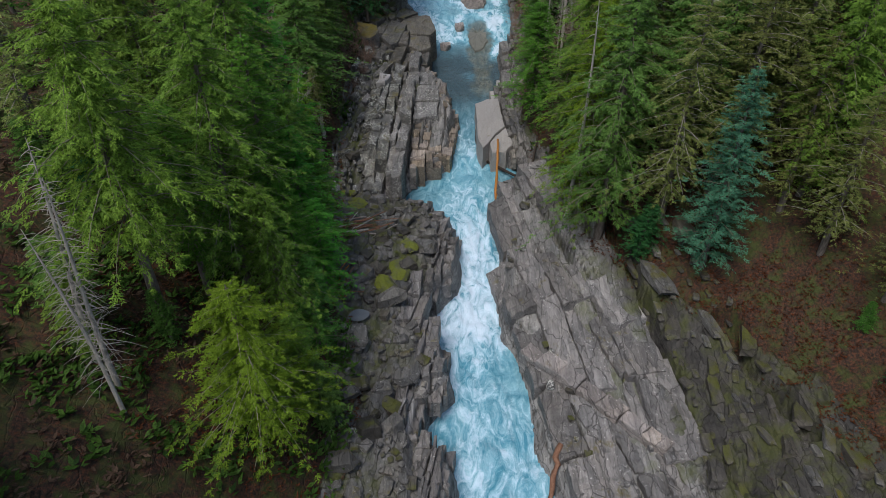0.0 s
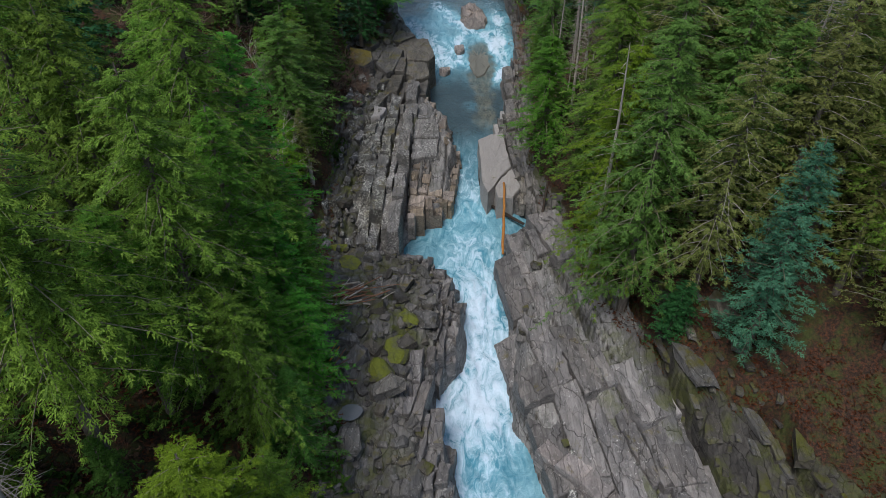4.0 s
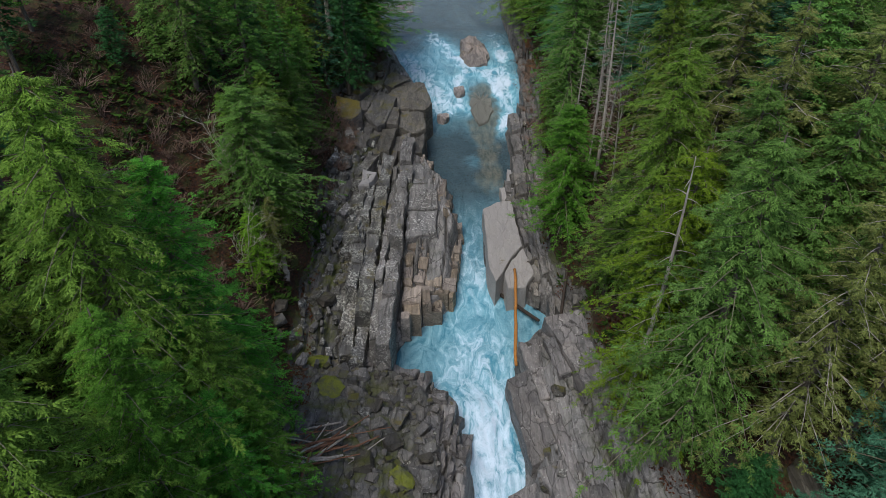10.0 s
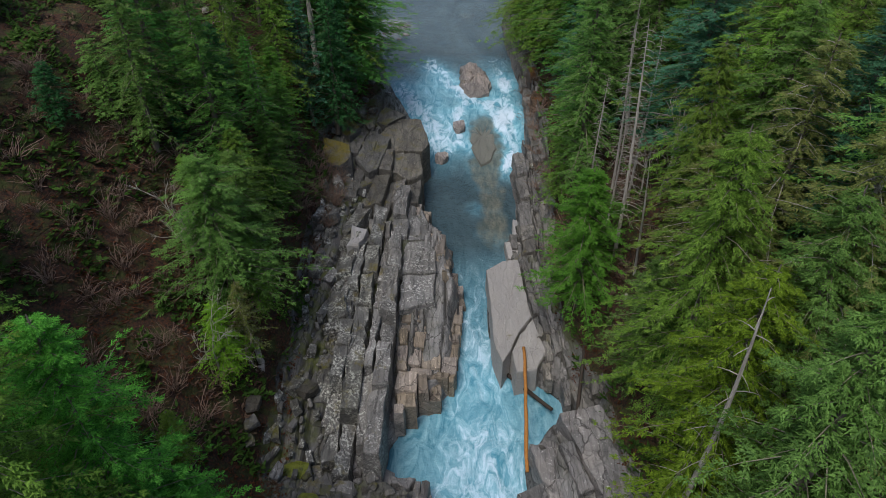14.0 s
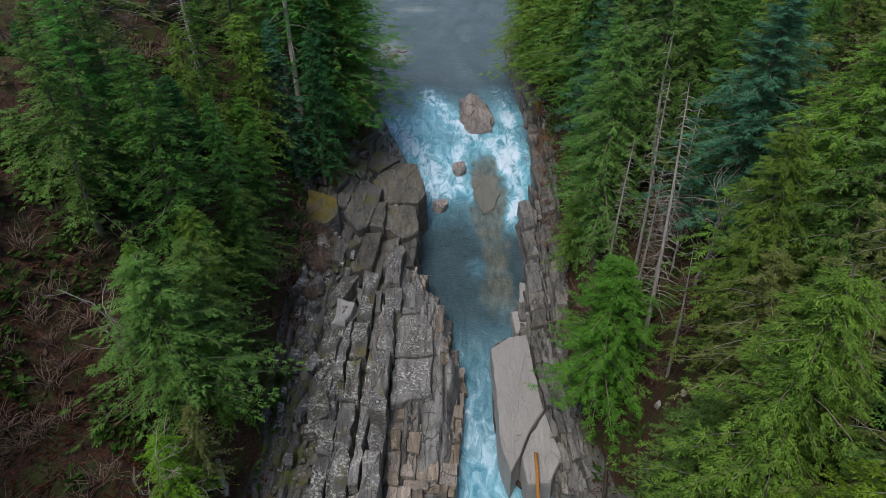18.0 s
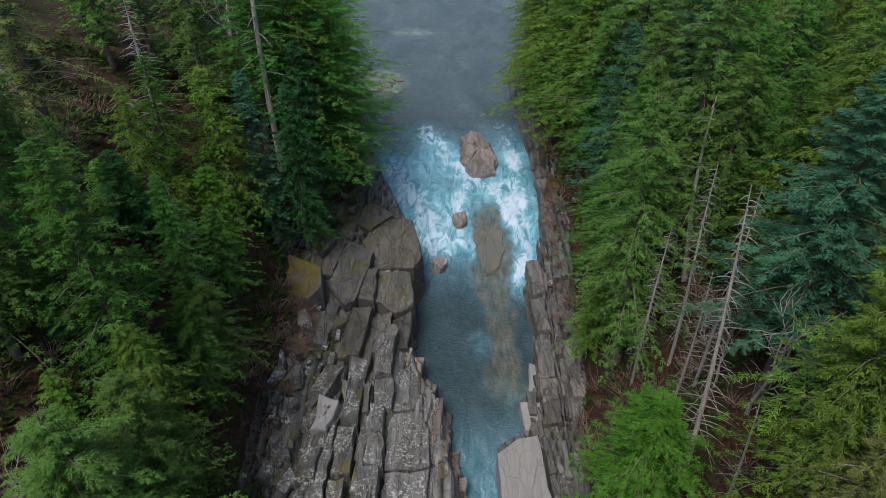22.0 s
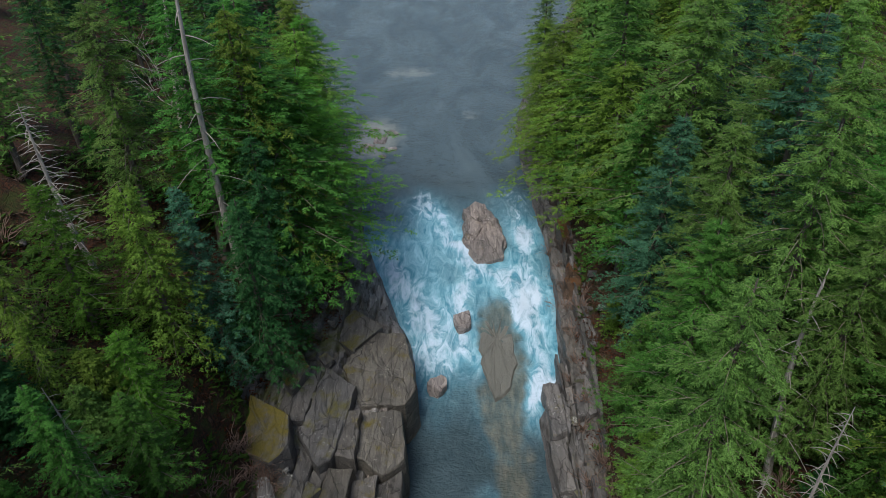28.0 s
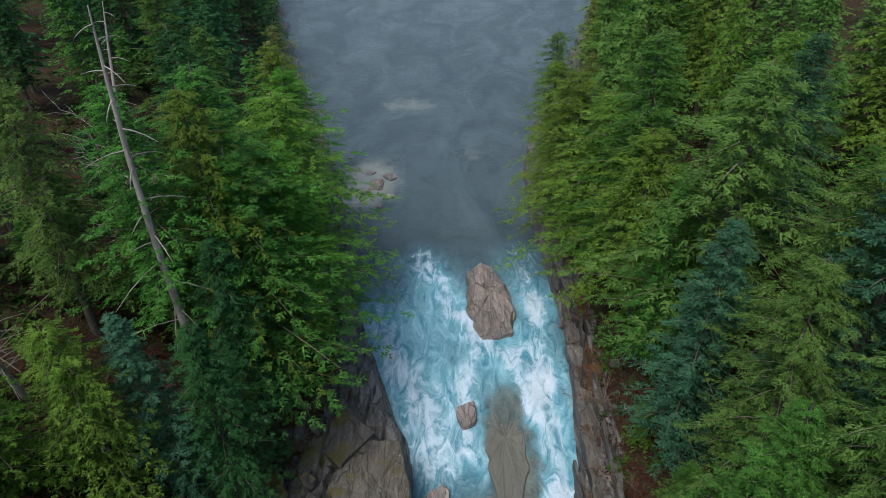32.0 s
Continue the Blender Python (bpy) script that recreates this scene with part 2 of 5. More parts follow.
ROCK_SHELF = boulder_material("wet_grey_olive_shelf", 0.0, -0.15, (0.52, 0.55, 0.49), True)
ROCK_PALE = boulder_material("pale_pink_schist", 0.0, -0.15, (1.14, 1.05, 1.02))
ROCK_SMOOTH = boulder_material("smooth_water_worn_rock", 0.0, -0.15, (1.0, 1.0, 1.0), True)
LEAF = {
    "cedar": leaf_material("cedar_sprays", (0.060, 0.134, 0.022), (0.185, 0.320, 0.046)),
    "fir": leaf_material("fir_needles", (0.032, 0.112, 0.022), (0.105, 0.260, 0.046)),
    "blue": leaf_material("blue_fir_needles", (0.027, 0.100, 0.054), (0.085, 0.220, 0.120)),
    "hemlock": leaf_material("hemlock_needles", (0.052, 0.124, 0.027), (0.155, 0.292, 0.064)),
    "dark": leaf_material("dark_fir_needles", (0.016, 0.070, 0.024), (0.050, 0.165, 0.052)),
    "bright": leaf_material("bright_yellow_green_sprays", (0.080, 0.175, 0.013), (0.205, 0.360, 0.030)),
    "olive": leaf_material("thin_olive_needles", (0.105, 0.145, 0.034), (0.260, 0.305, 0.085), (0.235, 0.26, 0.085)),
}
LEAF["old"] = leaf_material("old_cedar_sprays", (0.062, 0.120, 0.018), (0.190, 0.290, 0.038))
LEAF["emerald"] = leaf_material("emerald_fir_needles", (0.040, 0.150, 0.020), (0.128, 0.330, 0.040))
BARK = bark_material("grey_brown_bark", (0.05, 0.04, 0.033), (0.20, 0.17, 0.145))
DEAD = bark_material("bleached_dead_wood", (0.19, 0.165, 0.14), (0.46, 0.425, 0.385))
TWIG = bark_material("brown_twigs", (0.11, 0.07, 0.053), (0.29, 0.205, 0.16))
MOSSY_TWIG = bark_material("pale_mossy_twigs", (0.10, 0.095, 0.06), (0.30, 0.28, 0.20))
LOG_ORANGE = bark_material("barkless_orange_log", (0.22, 0.085, 0.02), (0.48, 0.22, 0.06))
LOG_DARK = bark_material("wet_black_log", (0.02, 0.016, 0.014), (0.07, 0.055, 0.045))
LOG_RED = bark_material("reddish_drift_wood", (0.11, 0.05, 0.03), (0.27, 0.15, 0.10))


# ---- the lie of the land: river, banks and slopes ----
# river edges: y along the river, x of the left and right water line
EDGE_L = np.array([(-200, -6), (0, -3), (22, 0.5), (28.5, 0.2), (30.4, 0), (32, -2.4), (35, -2.3), (37.5, 0.2), (42, -0.7),
                   (45.5, -2.5), (48.5, -2.3), (51.8, 0.5), (55.5, 0.8), (59.5, 0.2), (64, -0.6), (65.8, -3), (67, -6.7),
                   (70.5, -6.4), (73, -5), (75, -2.4), (76.7, -1), (82.2, -0.4), (88.6, 0.2), (90.6, -0.4), (94.4, -0.7),
                   (98, -2.6), (101.8, -3.5), (105.2, -4.6), (111.5, -5.4), (114.6, -5.1), (118.6, -4.2), (122.6, -4.6),
                   (126.4, -6.7), (131.5, -8.3), (138.5, -10.6), (151, -13), (171, -17.5), (205, -28.5), (268, -47), (700, -170)])
EDGE_R = np.array([(-200, 16), (0, 9), (22, 8.6), (29.9, 7.7), (33, 6.9), (36.5, 6.7), (39.5, 6.5), (42.6, 5.9), (45, 4.5),
                   (48.5, 4.3), (53.5, 4.6), (58.5, 5.2), (62, 4.9), (64.5, 5.2), (68.5, 4.9), (71.2, 6.6), (72, 10.2),
                   (74, 10.4), (76.5, 8.1), (78.8, 5.1), (79.6, 3.7), (82.6, 3.1), (87.6, 2.8), (93, 3.1), (94.4, 5.8),
                   (97.6, 5.4), (99.2, 6.9), (107.6, 7.3), (113.6, 7.3), (117.5, 9), (119.5, 9.6), (122.5, 10.2),
                   (127.5, 10.6), (139.5, 10.6), (148.5, 9.9), (158, 9.6), (170, 9.8), (181, 11.7), (224, 25.5), (259, 36), (700, 170)])
WATER = np.array([(-200, -3.0), (20, -1.8), (40, -1.5), (62, -1.0), (76, -0.7), (84, -0.2), (95, 0.8), (115, 1.0), (120, 1.5),
                  (131, 2.9), (142, 3.3), (152, 3.6), (700, 3.7)])
# bank sections: y, first terrace height, outer terrace height, x of the edge of the forest, slope beyond
BANK_L = np.array([(-200, 3, 4, -12, 0.7), (20, 2.2, 4, -8, 1.1), (36, 2.6, 4.2, -8.5, 1.2), (45, 3.4, 4.6, -10.5, 1.3), (54, 3.0, 5.0, -13, 1.3), (58, 2.2, 4.6, -13.5, 1.3), (66, 0.9, 2.2, -14.5, 1.3),
                   (74, 1.6, 3.6, -16.0, 1.9), (84, 3.3, 5.0, -15, 2.1), (96, 4.6, 6.0, -15.3, 2.2), (106, 4.6, 6.2, -15.5, 1.8),
                   (112, 6.2, 8.4, -17, 1.3), (120, 4.8, 7.6, -12, 1.2), (128, 5.0, 7.0, -11, 1.1), (150, 5.4, 6.4, -15.5, 0.8),
                   (205, 5.2, 6, -31, 0.6), (700, 5, 6, -175, 0.4)])
BANK_R = np.array([(-200, 1, 4, 34, 0.5), (20, 0.4, 4.6, 31, 0.6), (35, 0.6, 5.0, 27, 0.6), (47, 2.4, 5.4, 17.5, 0.6), (58, 2.4, 5.0, 12.8, 0.9),
                   (66, 2.6, 5.2, 12, 1.2), (75, 2.0, 3.4, 10.9, 2.2), (84, 1.7, 2.8, 10.4, 2.3), (93, 1.8, 3.2, 10.2, 2.1), (100, 2.4, 4.4, 10.4, 1.8),
                   (115, 3.0, 5.0, 12, 1.3), (130, 4.0, 5.6, 13.2, 1.2), (150, 5, 6.2, 12.8, 1.0), (205, 5, 6, 24, 0.6), (700, 5, 6, 175, 0.4)])


def table(t, y, n=1):
    return np.interp(y, t[:, 0], t[:, n])


def hashed(*keys):
    """A repeatable random number from 0 to 1 for whole-number keys."""
    s = np.zeros_like(np.asarray(keys[0], float))
    for n, k in enumerate(keys):
        s = s + np.asarray(k, float) * (12.9898 + 65.233 * n)
    s = np.sin(s) * 43758.5453
    return s - np.floor(s)


def value_noise(x, y, seed=0):
    i, j = np.floor(x), np.floor(y)
    u, v = x - i, y - j
    u, v = u * u * (3 - 2 * u), v * v * (3 - 2 * v)
    a, b = hashed(i, j, seed), hashed(i + 1, j, seed)
    c, d = hashed(i, j + 1, seed), hashed(i + 1, j + 1, seed)
    return (a + (b - a) * u) * (1 - v) + (c + (d - c) * u) * v


def fbm(x, y, seed=0, octaves=4):
    out, amp = 0, 0.5
    for n in range(octaves):
        out = out + amp * value_noise(x * 2 ** n + 7.3 * n, y * 2 ** n - 3.1 * n, seed + n)
        amp *= 0.5
    return out / 0.94


def smooth(a, b, x):
    t = np.clip((x - a) / (b - a), 0, 1)
    return t * t * (3 - 2 * t)


def water_level(y):
    return table(WATER, y)


def beds(x, y, dip, seed, width, jag):
    """Tilted rock beds that strike along the direction dip (radians from +y towards +x), broken by cross joints.
    Returns the height to add, from about -1 to 1, and how deep in a crack each place is."""
    wob = (fbm(x * 0.09, y * 0.09, seed + 3, 2) - 0.5) * 1.6
    u = (x * math.cos(dip) - y * math.sin(dip) + wob) / width
    v = x * math.sin(dip) + y * math.cos(dip)
    u = u + 0.35 * np.sin(u * 1.7 + seed)
    i = np.floor(u)
    f = u - i
    length = 2.2 + 5.0 * hashed(i, i * 0 + seed)
    w = v / length + 9 * hashed(i, i * 0 + seed + 1) + (fbm(x * 0.6, y * 0.6, seed + 9, 2) - 0.5) * 0.5
    j = np.floor(w)
    g = w - j
    block = hashed(i, j, seed + 2)
    bed = hashed(i, i * 0 + seed + 5)
    tilt = (hashed(i, j, seed + 6) - 0.35) * f
    crack_u = np.minimum(f, 1 - f) * width
    crack_v = np.minimum(g, 1 - g) * length
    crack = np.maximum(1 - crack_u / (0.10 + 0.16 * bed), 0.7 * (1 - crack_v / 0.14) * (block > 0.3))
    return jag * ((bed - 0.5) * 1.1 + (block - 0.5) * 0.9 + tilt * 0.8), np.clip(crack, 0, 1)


def land(x, y, fine=True):
    """Height of the ground, and how much of it is bare rock."""
    x, y = np.asarray(x, float), np.asarray(y, float)
    wob = (fbm(x * 0.25 + 5, y * 0.25, 21, 4) - 0.5)
    xl, xr, wl = table(EDGE_L, y) + wob * 0.9, table(EDGE_R, y) - wob * 0.9, water_level(y)
    dl, dr = xl - x, x - xr
    fl = table(BANK_L, y, 3) + (fbm(x * 0.12, y * 0.12, 31, 3) - 0.5) * 4
    fr = table(BANK_R, y, 3) + (fbm(x * 0.12, y * 0.12, 32, 3) - 0.5) * 4
    # banks: a steep lip, a terrace that rises outward, then the wooded slope
    def bank(d, t1, t2, far, s):
        terrace = t1 + (t2 - t1) * np.clip((d - 1.2) / np.maximum(far - 1.2, 0.5), 0, 1)
        out = np.maximum(d - far, 0)
        rise = s * np.minimum(out, 5) + 0.85 * np.clip(out - 5, 0, 14) + 0.30 * np.clip(out - 19, 0, 60)
        return terrace, rise
    tl, rl = bank(dl, table(BANK_L, y, 1), table(BANK_L, y, 2), np.maximum(xl - fl, 1.5), table(BANK_L, y, 4))
    tr, rr = bank(dr, table(BANK_R, y, 1), table(BANK_R, y, 2), np.maximum(fr - xr, 1.5), table(BANK_R, y, 4))
    left = dl > dr
    d = np.where(left, dl, dr)
    top, rise = np.where(left, tl, tr), np.where(left, rl, rr)
    lip = np.where(left, 1.1, np.where((y > 24) & (y < 60), 1.8, 0.9))
    edge = smooth(-0.25, 1, d / lip)
    rock = 1 - smooth(0.2, 1.6, rise)
    hill = (fbm(x * 0.08, y * 0.08, 41, 4) - 0.5) * 3.0 * smooth(0, 6, rise)
    z = wl - 0.3 + (top - wl + 0.3) * edge + rise + hill
    bed_z = wl - 0.5 - np.minimum(np.maximum(-d, 0) * 1.3, 2.2)
    z = np.where(d < -0.05, bed_z, z)
    crack = 0 * z
    if fine:
        near = smooth(-0.2, 1.0, d) * (0.2 + 0.8 * rock)
        a, ca = beds(x, y, radians(4), 3, 1.1, 0.42)
        c, cc = beds(x, y, radians(-12), 5, 1.2, 0.32)
        add = np.where(left, a, c)
        crack = np.where(left, ca, cc)
        slabs = np.where(left, np.where(y < 66, 1 - smooth(2.4, 3.4, d), 1), np.where(y < 62, 1 - smooth(9, 11, d), 1))
        blocky = rock * smooth(20, 26, y) * (1 - smooth(140, 150, y)) * smooth(0.2, 1.0, d) * slabs
        # water-worn rock with hollows, where no slabs lie
        worn = rock * (1 - slabs) * smooth(0.5, 2, d)
        lump = fbm(x * 0.42, y * 0.30, 61, 4) - 0.5
        hollow = smooth(0.60, 0.72, fbm(x * 0.5 + 9, y * 0.42, 63, 2))
        z = z + worn * (np.abs(lump) * -2.2 + 0.5 + lump * 1.4 - 0.9 * hollow)
        crack = crack * slabs
        z = z + near * (add * (0.35 + 0.65 * slabs) - 0.4 * crack) * (0.4 + 0.6 * smooth(0.0, 2.5, d)) - 0.42 * blocky
        slot = np.abs((x - 11.0) * 0.978 - (y - 56.0) * -0.208)
        z = z - 1.6 * (1 - smooth(0.25, 0.6, slot)) * smooth(50, 51.5, y) * (1 - smooth(62, 64, y))
        for ax, ay, bx, by, wide in ((16.0, 57.0, 18.8, 31.0, 0.35), (23.0, 41.3, 26.8, 30.0, 0.6)):
            t = np.clip(((x - ax) * (bx - ax) + (y - ay) * (by - ay)) / ((bx - ax) ** 2 + (by - ay) ** 2), 0, 1)
            off = np.hypot(x - ax - t * (bx - ax), y - ay - t * (by - ay)) + (fbm(x * 0.5, y * 0.5, 77, 2) - 0.5) * 1.2
            z = z - 1.7 * (1 - smooth(wide * 0.5, wide * 1.4, np.abs(off)))
        z = z + (fbm(x * 1.3, y * 1.3, 51, 3) - 0.5) * 0.4 * smooth(0, 1, d)
    return z, rock, crack, d, left


FINE = 0.22
TREES = 580

# ---- helpers for building ----
def mesh_from(name, verts, faces, material, smooth_shade=False):
    """A mesh from numpy arrays: verts (n, 3), faces (m, 3 or 4)."""
    me = bpy.data.meshes.new(name)
    verts, faces = np.asarray(verts, np.float32), np.asarray(faces, np.int32)
    k = faces.shape[1]
    me.vertices.add(len(verts)), me.loops.add(faces.size), me.polygons.add(len(faces))
    me.vertices.foreach_set("co", verts.ravel())
    me.loops.foreach_set("vertex_index", faces.ravel())
    me.polygons.foreach_set("loop_start", np.arange(0, faces.size, k, dtype=np.int32))
    me.polygons.foreach_set("use_smooth", np.full(len(faces), smooth_shade))
    me.materials.append(material)
    me.update(calc_edges=True)
    return me


def give(me, name, values):
    me.attributes.new(name, "FLOAT", "POINT").data.foreach_set("value", np.asarray(values, np.float32).ravel())


def part(name, data, parent, label="", m=None):
    ob = new(name, data)
    ob.parent = parent
    if m is not None:
        ob.matrix_basis = m
    return tagged(ob, label)


def grid_faces(rows, cols):
    i = (np.arange(rows - 1)[:, None] * cols + np.arange(cols - 1)).ravel()
    return np.stack([i, i + 1, i + cols + 1, i + cols], 1)


# ---- ground: one sheet, fine along the gorge and coarse far out ----
def spread(lo, a, step, b, hi, n):
    left = a - (a - lo) * (np.linspace(1, 0, n, endpoint=False) ** 2.2)
    right = b + (hi - b) * (np.linspace(0, 1, n + 1)[1:] ** 2.2)
    return np.concatenate([left, np.arange(a, b, step), right])


gx = spread(-900, -20, FINE, 29, 900, 60)
gy = spread(-500, 22, FINE * 1.1, 136, 1800, 90)
X, Y = np.meshgrid(gx, gy)
Z, rock_mask, crack_mask, shore, is_left = land(X, Y)
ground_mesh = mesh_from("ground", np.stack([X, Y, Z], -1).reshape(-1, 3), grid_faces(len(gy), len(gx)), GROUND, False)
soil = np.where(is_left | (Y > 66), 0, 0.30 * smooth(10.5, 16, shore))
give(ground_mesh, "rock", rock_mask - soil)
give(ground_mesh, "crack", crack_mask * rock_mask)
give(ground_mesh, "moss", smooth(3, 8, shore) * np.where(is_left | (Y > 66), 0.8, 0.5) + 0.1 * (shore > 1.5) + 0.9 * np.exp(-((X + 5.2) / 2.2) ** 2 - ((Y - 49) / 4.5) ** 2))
# rock darkened farther from the water, most on the near right bank
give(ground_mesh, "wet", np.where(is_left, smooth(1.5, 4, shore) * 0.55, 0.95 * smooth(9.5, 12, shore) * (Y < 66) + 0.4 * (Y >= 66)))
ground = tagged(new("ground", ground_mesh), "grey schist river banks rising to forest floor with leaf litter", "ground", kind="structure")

# ---- river ----
wy = np.concatenate([np.linspace(-190, 18, 60), np.arange(18, 160, 0.3), np.linspace(160, 690, 200)])
ws = np.linspace(0, 1, 64)
WYY, WS = np.meshgrid(wy, ws, indexing="ij")
wl, wr = table(EDGE_L, WYY) - 1.6, table(EDGE_R, WYY) + 1.6
WXX = wl + (wr - wl) * WS


def blob(x, y, cx, cy, rx, ry, turn=0.0):
    c, s = math.cos(radians(turn)), math.sin(radians(turn))
    u, v = ((x - cx) * c + (y - cy) * s) / rx, (-(x - cx) * s + (y - cy) * c) / ry
    return np.exp(-(u * u + v * v))


def streak(x, y, points, wide):
    """How near a place is to a line of points, 1 on it, fading over wide metres."""
    best = np.full(x.shape, 1e9)
    for (ax, ay), (bx, by) in zip(points, points[1:]):
        t = np.clip(((x - ax) * (bx - ax) + (y - ay) * (by - ay)) / ((bx - ax) ** 2 + (by - ay) ** 2), 0, 1)
        best = np.minimum(best, (x - ax - t * (bx - ax)) ** 2 + (y - ay - t * (by - ay)) ** 2)
    return np.exp(-best / wide ** 2)


foam = np.interp(WYY, [-200, 20, 40, 46, 50, 62, 68, 76, 82, 95, 99, 116, 118, 150, 160], [0.5, 0.52, 0.55, 0.63, 0.66, 0.62, 0.48, 0.34, 0.40, 0.30, 0.06, 0.05, 0.15, 0.14, 0.02])
milk = np.interp(WYY, [-200, 60, 78, 83, 92, 98, 118, 124, 140, 152], [0.95, 0.95, 0.82, 0.55, 0.30, 0.06, 0.05, 0.22, 0.25, 0.0])
for cx, cy, rx, ry, turn, amount in ((-4.5, 70, 2.6, 4, 0, -0.35), (9.0, 74, 3, 3, 0, -0.35), (6.3, 40, 2.2, 3.5, 0, -0.3), (1.5, 72, 2.2, 5, 0, 0.15), (2.0, 56, 1.6, 9, 0, 0.14),
                                     (0.5, 47.5, 2.5, 2.5, 0, 0.16)):
    foam = foam + amount * blob(WXX, WYY, cx, cy, rx, ry, turn)
    milk = milk + 0.6 * amount * blob(WXX, WYY, cx, cy, rx * 1.4, ry * 1.4, turn)
WOB_X = WXX + 3.4 * (fbm(WXX * 0.45, WYY * 0.3, 91, 4) - 0.5)
WOB_Y = WYY + 4.0 * (fbm(WXX * 0.45, WYY * 0.3, 92, 4) - 0.5)
for points, wide, amount in ((((-8.6, 138.5), (-7.1, 134), (-4.2, 126.6), (-2.1, 118.8)), 1.7, 0.74), (((-5, 136), (-2.4, 130), (-1.2, 123)), 1.8, 0.30), (((-4.8, 149), (-1.6, 142), (2.2, 132.8), (0.4, 128), (1.0, 121.5)), 1.1, 0.78),
                             (((1.8, 138.0), (4.4, 133.7), (5.8, 130.9), (7.2, 126.6)), 1.0, 0.78), (((7.8, 149), (8.6, 140)), 1.3, 0.55),
                             (((8.3, 141), (7.9, 132), (7.6, 124), (8.2, 118)), 1.2, 0.80), (((8.2, 118), (7.0, 114.4), (5.2, 114.8)), 1.1, 0.82), (((2.4, 105.6), (4.8, 104.8)), 0.5, 0.4), (((4.0, 99.2), (5.6, 98.6)), 0.5, 0.45),
                             (((3.5, 111), (5, 110.6)), 0.4, 0.35), (((-13.5, 166), (-11.8, 168.5)), 0.8, 0.5), (((-10, 164), (-9.4, 161.5)), 0.5, 0.45), (((5.6, 93.5), (2, 90), (1.2, 84), (1.4, 78)), 1.2, 0.12), (((-3, 190), (-2, 210), (-4, 230)), 2.5, 0.30), (((-1, 160), (1, 172), (0, 182)), 0.9, 0.26), (((8, 215), (12, 225)), 2.0, 0.26), (((-8, 176), (-5, 178)), 1.0, 0.3)):
    near = streak(WOB_X, WOB_Y, points, wide * 1.3)
    foam, milk = foam + 0.62 * amount * near, milk + 0.75 * amount * streak(WOB_X, WOB_Y, points, wide * 2.3) * (1 - smooth(142, 157, WOB_Y))
milk = milk + 0.75 * blob(WXX, WYY, -5.4, 133.5, 3.2, 6.0) + 0.55 * blob(WXX, WYY, 9.2, 124, 1.6, 8.0) + 0.35 * blob(WXX, WYY, -2.6, 143, 3.0, 4.0)
foam = foam - 0.16 * blob(WXX, WYY, -4.6, 134.5, 2.0, 3.6)
# upper pool mask: milky silt plus painted sky reflection, stronger farther upstream
silt_sky = smooth(136, 162, WOB_Y + 2.5 * np.sin(WXX * 0.5)) * (0.75 + 0.25 * smooth(180, 260, WYY))
shelf_band = smooth(1.6, 3.8, WOB_X) * (1 - smooth(5.4, 7.6, WOB_X)) * smooth(94, 100, WYY) * (1 - smooth(126, 132, WYY))
foam = foam - 0.22 * shelf_band
shallow = (0.80 + 0.12 * smooth(112, 120, WYY)) * shelf_band + 1.2 * blob(WXX, WYY, -12.5, 167, 4.5, 7) + 0.6 * blob(WXX, WYY, -8, 195, 7, 4) + 0.5 * blob(WXX, WYY, 3, 175, 3, 3)
foam, milk, shallow = np.clip(foam, 0, 0.84), np.clip(milk, 0, 1), np.clip(shallow, 0, 1)
chop = (fbm(WXX * 0.9, WYY * 0.5, 71, 4) - 0.5) * (0.12 + 1.1 * foam)
water_mesh = mesh_from("river", np.stack([WXX, WYY, water_level(WYY) + chop], -1).reshape(-1, 3), grid_faces(len(wy), len(ws)), WATER_MAT, True)
for key, v in (("foam", foam), ("milk", milk), ("shallow", shallow), ("silt_sky", silt_sky)):
    give(water_mesh, key, v)
tagged(new("water", water_mesh), "turquoise white-water river between rock banks, dark where calm", "river", kind="structure")


# ---- trees ----
def tube(path, radii, sides):
    """Verts and faces of a tube round a line of points."""
    path, n = np.asarray(path, float), len(path)
    ahead = np.gradient(path, axis=0)
    ahead /= np.linalg.norm(ahead, axis=1)[:, None] + 1e-9
    side = np.cross(ahead, (0.31, 0.95, 0.05))
    side /= np.linalg.norm(side, axis=1)[:, None] + 1e-9
    up = np.cross(side, ahead)
    a = np.arange(sides) * 2 * np.pi / sides
    ring = side[:, None] * np.cos(a)[None, :, None] + up[:, None] * np.sin(a)[None, :, None]
    verts = (path[:, None] + ring * np.asarray(radii)[:, None, None]).reshape(-1, 3)
    i, j = np.meshgrid(np.arange(n - 1), np.arange(sides), indexing="ij")
    k = (j + 1) % sides
    faces = np.stack([i * sides + j, i * sides + k, (i + 1) * sides + k, (i + 1) * sides + j], -1).reshape(-1, 4)
    return verts, faces


def joined(pieces):
    verts, faces, at = [], [], 0
    for v, f in pieces:
        verts.append(v), faces.append(f + at)
        at += len(v)
    return np.concatenate(verts), np.concatenate(faces)


def kites(base, way, wide):
    """Leaf sprays: a kite from each base point along way, wide to both sides."""
    n = len(base)
    verts = np.stack([base, base + 0.42 * way + wide, base + way, base + 0.42 * way - wide], 1).reshape(-1, 3)
    return verts, np.arange(4 * n).reshape(-1, 4)


def slivers(base, way, wide):
    """Small pointed leaflets: a triangle from each base point along way."""
    n = len(base)
    verts = np.stack([base + 0.3 * way + wide, base + way, base + 0.25 * way - wide], 1).reshape(-1, 3)
    return verts, np.arange(3 * n).reshape(-1, 3)


def unit(v):
    return v / (np.linalg.norm(v, axis=-1, keepdims=True) + 1e-9)


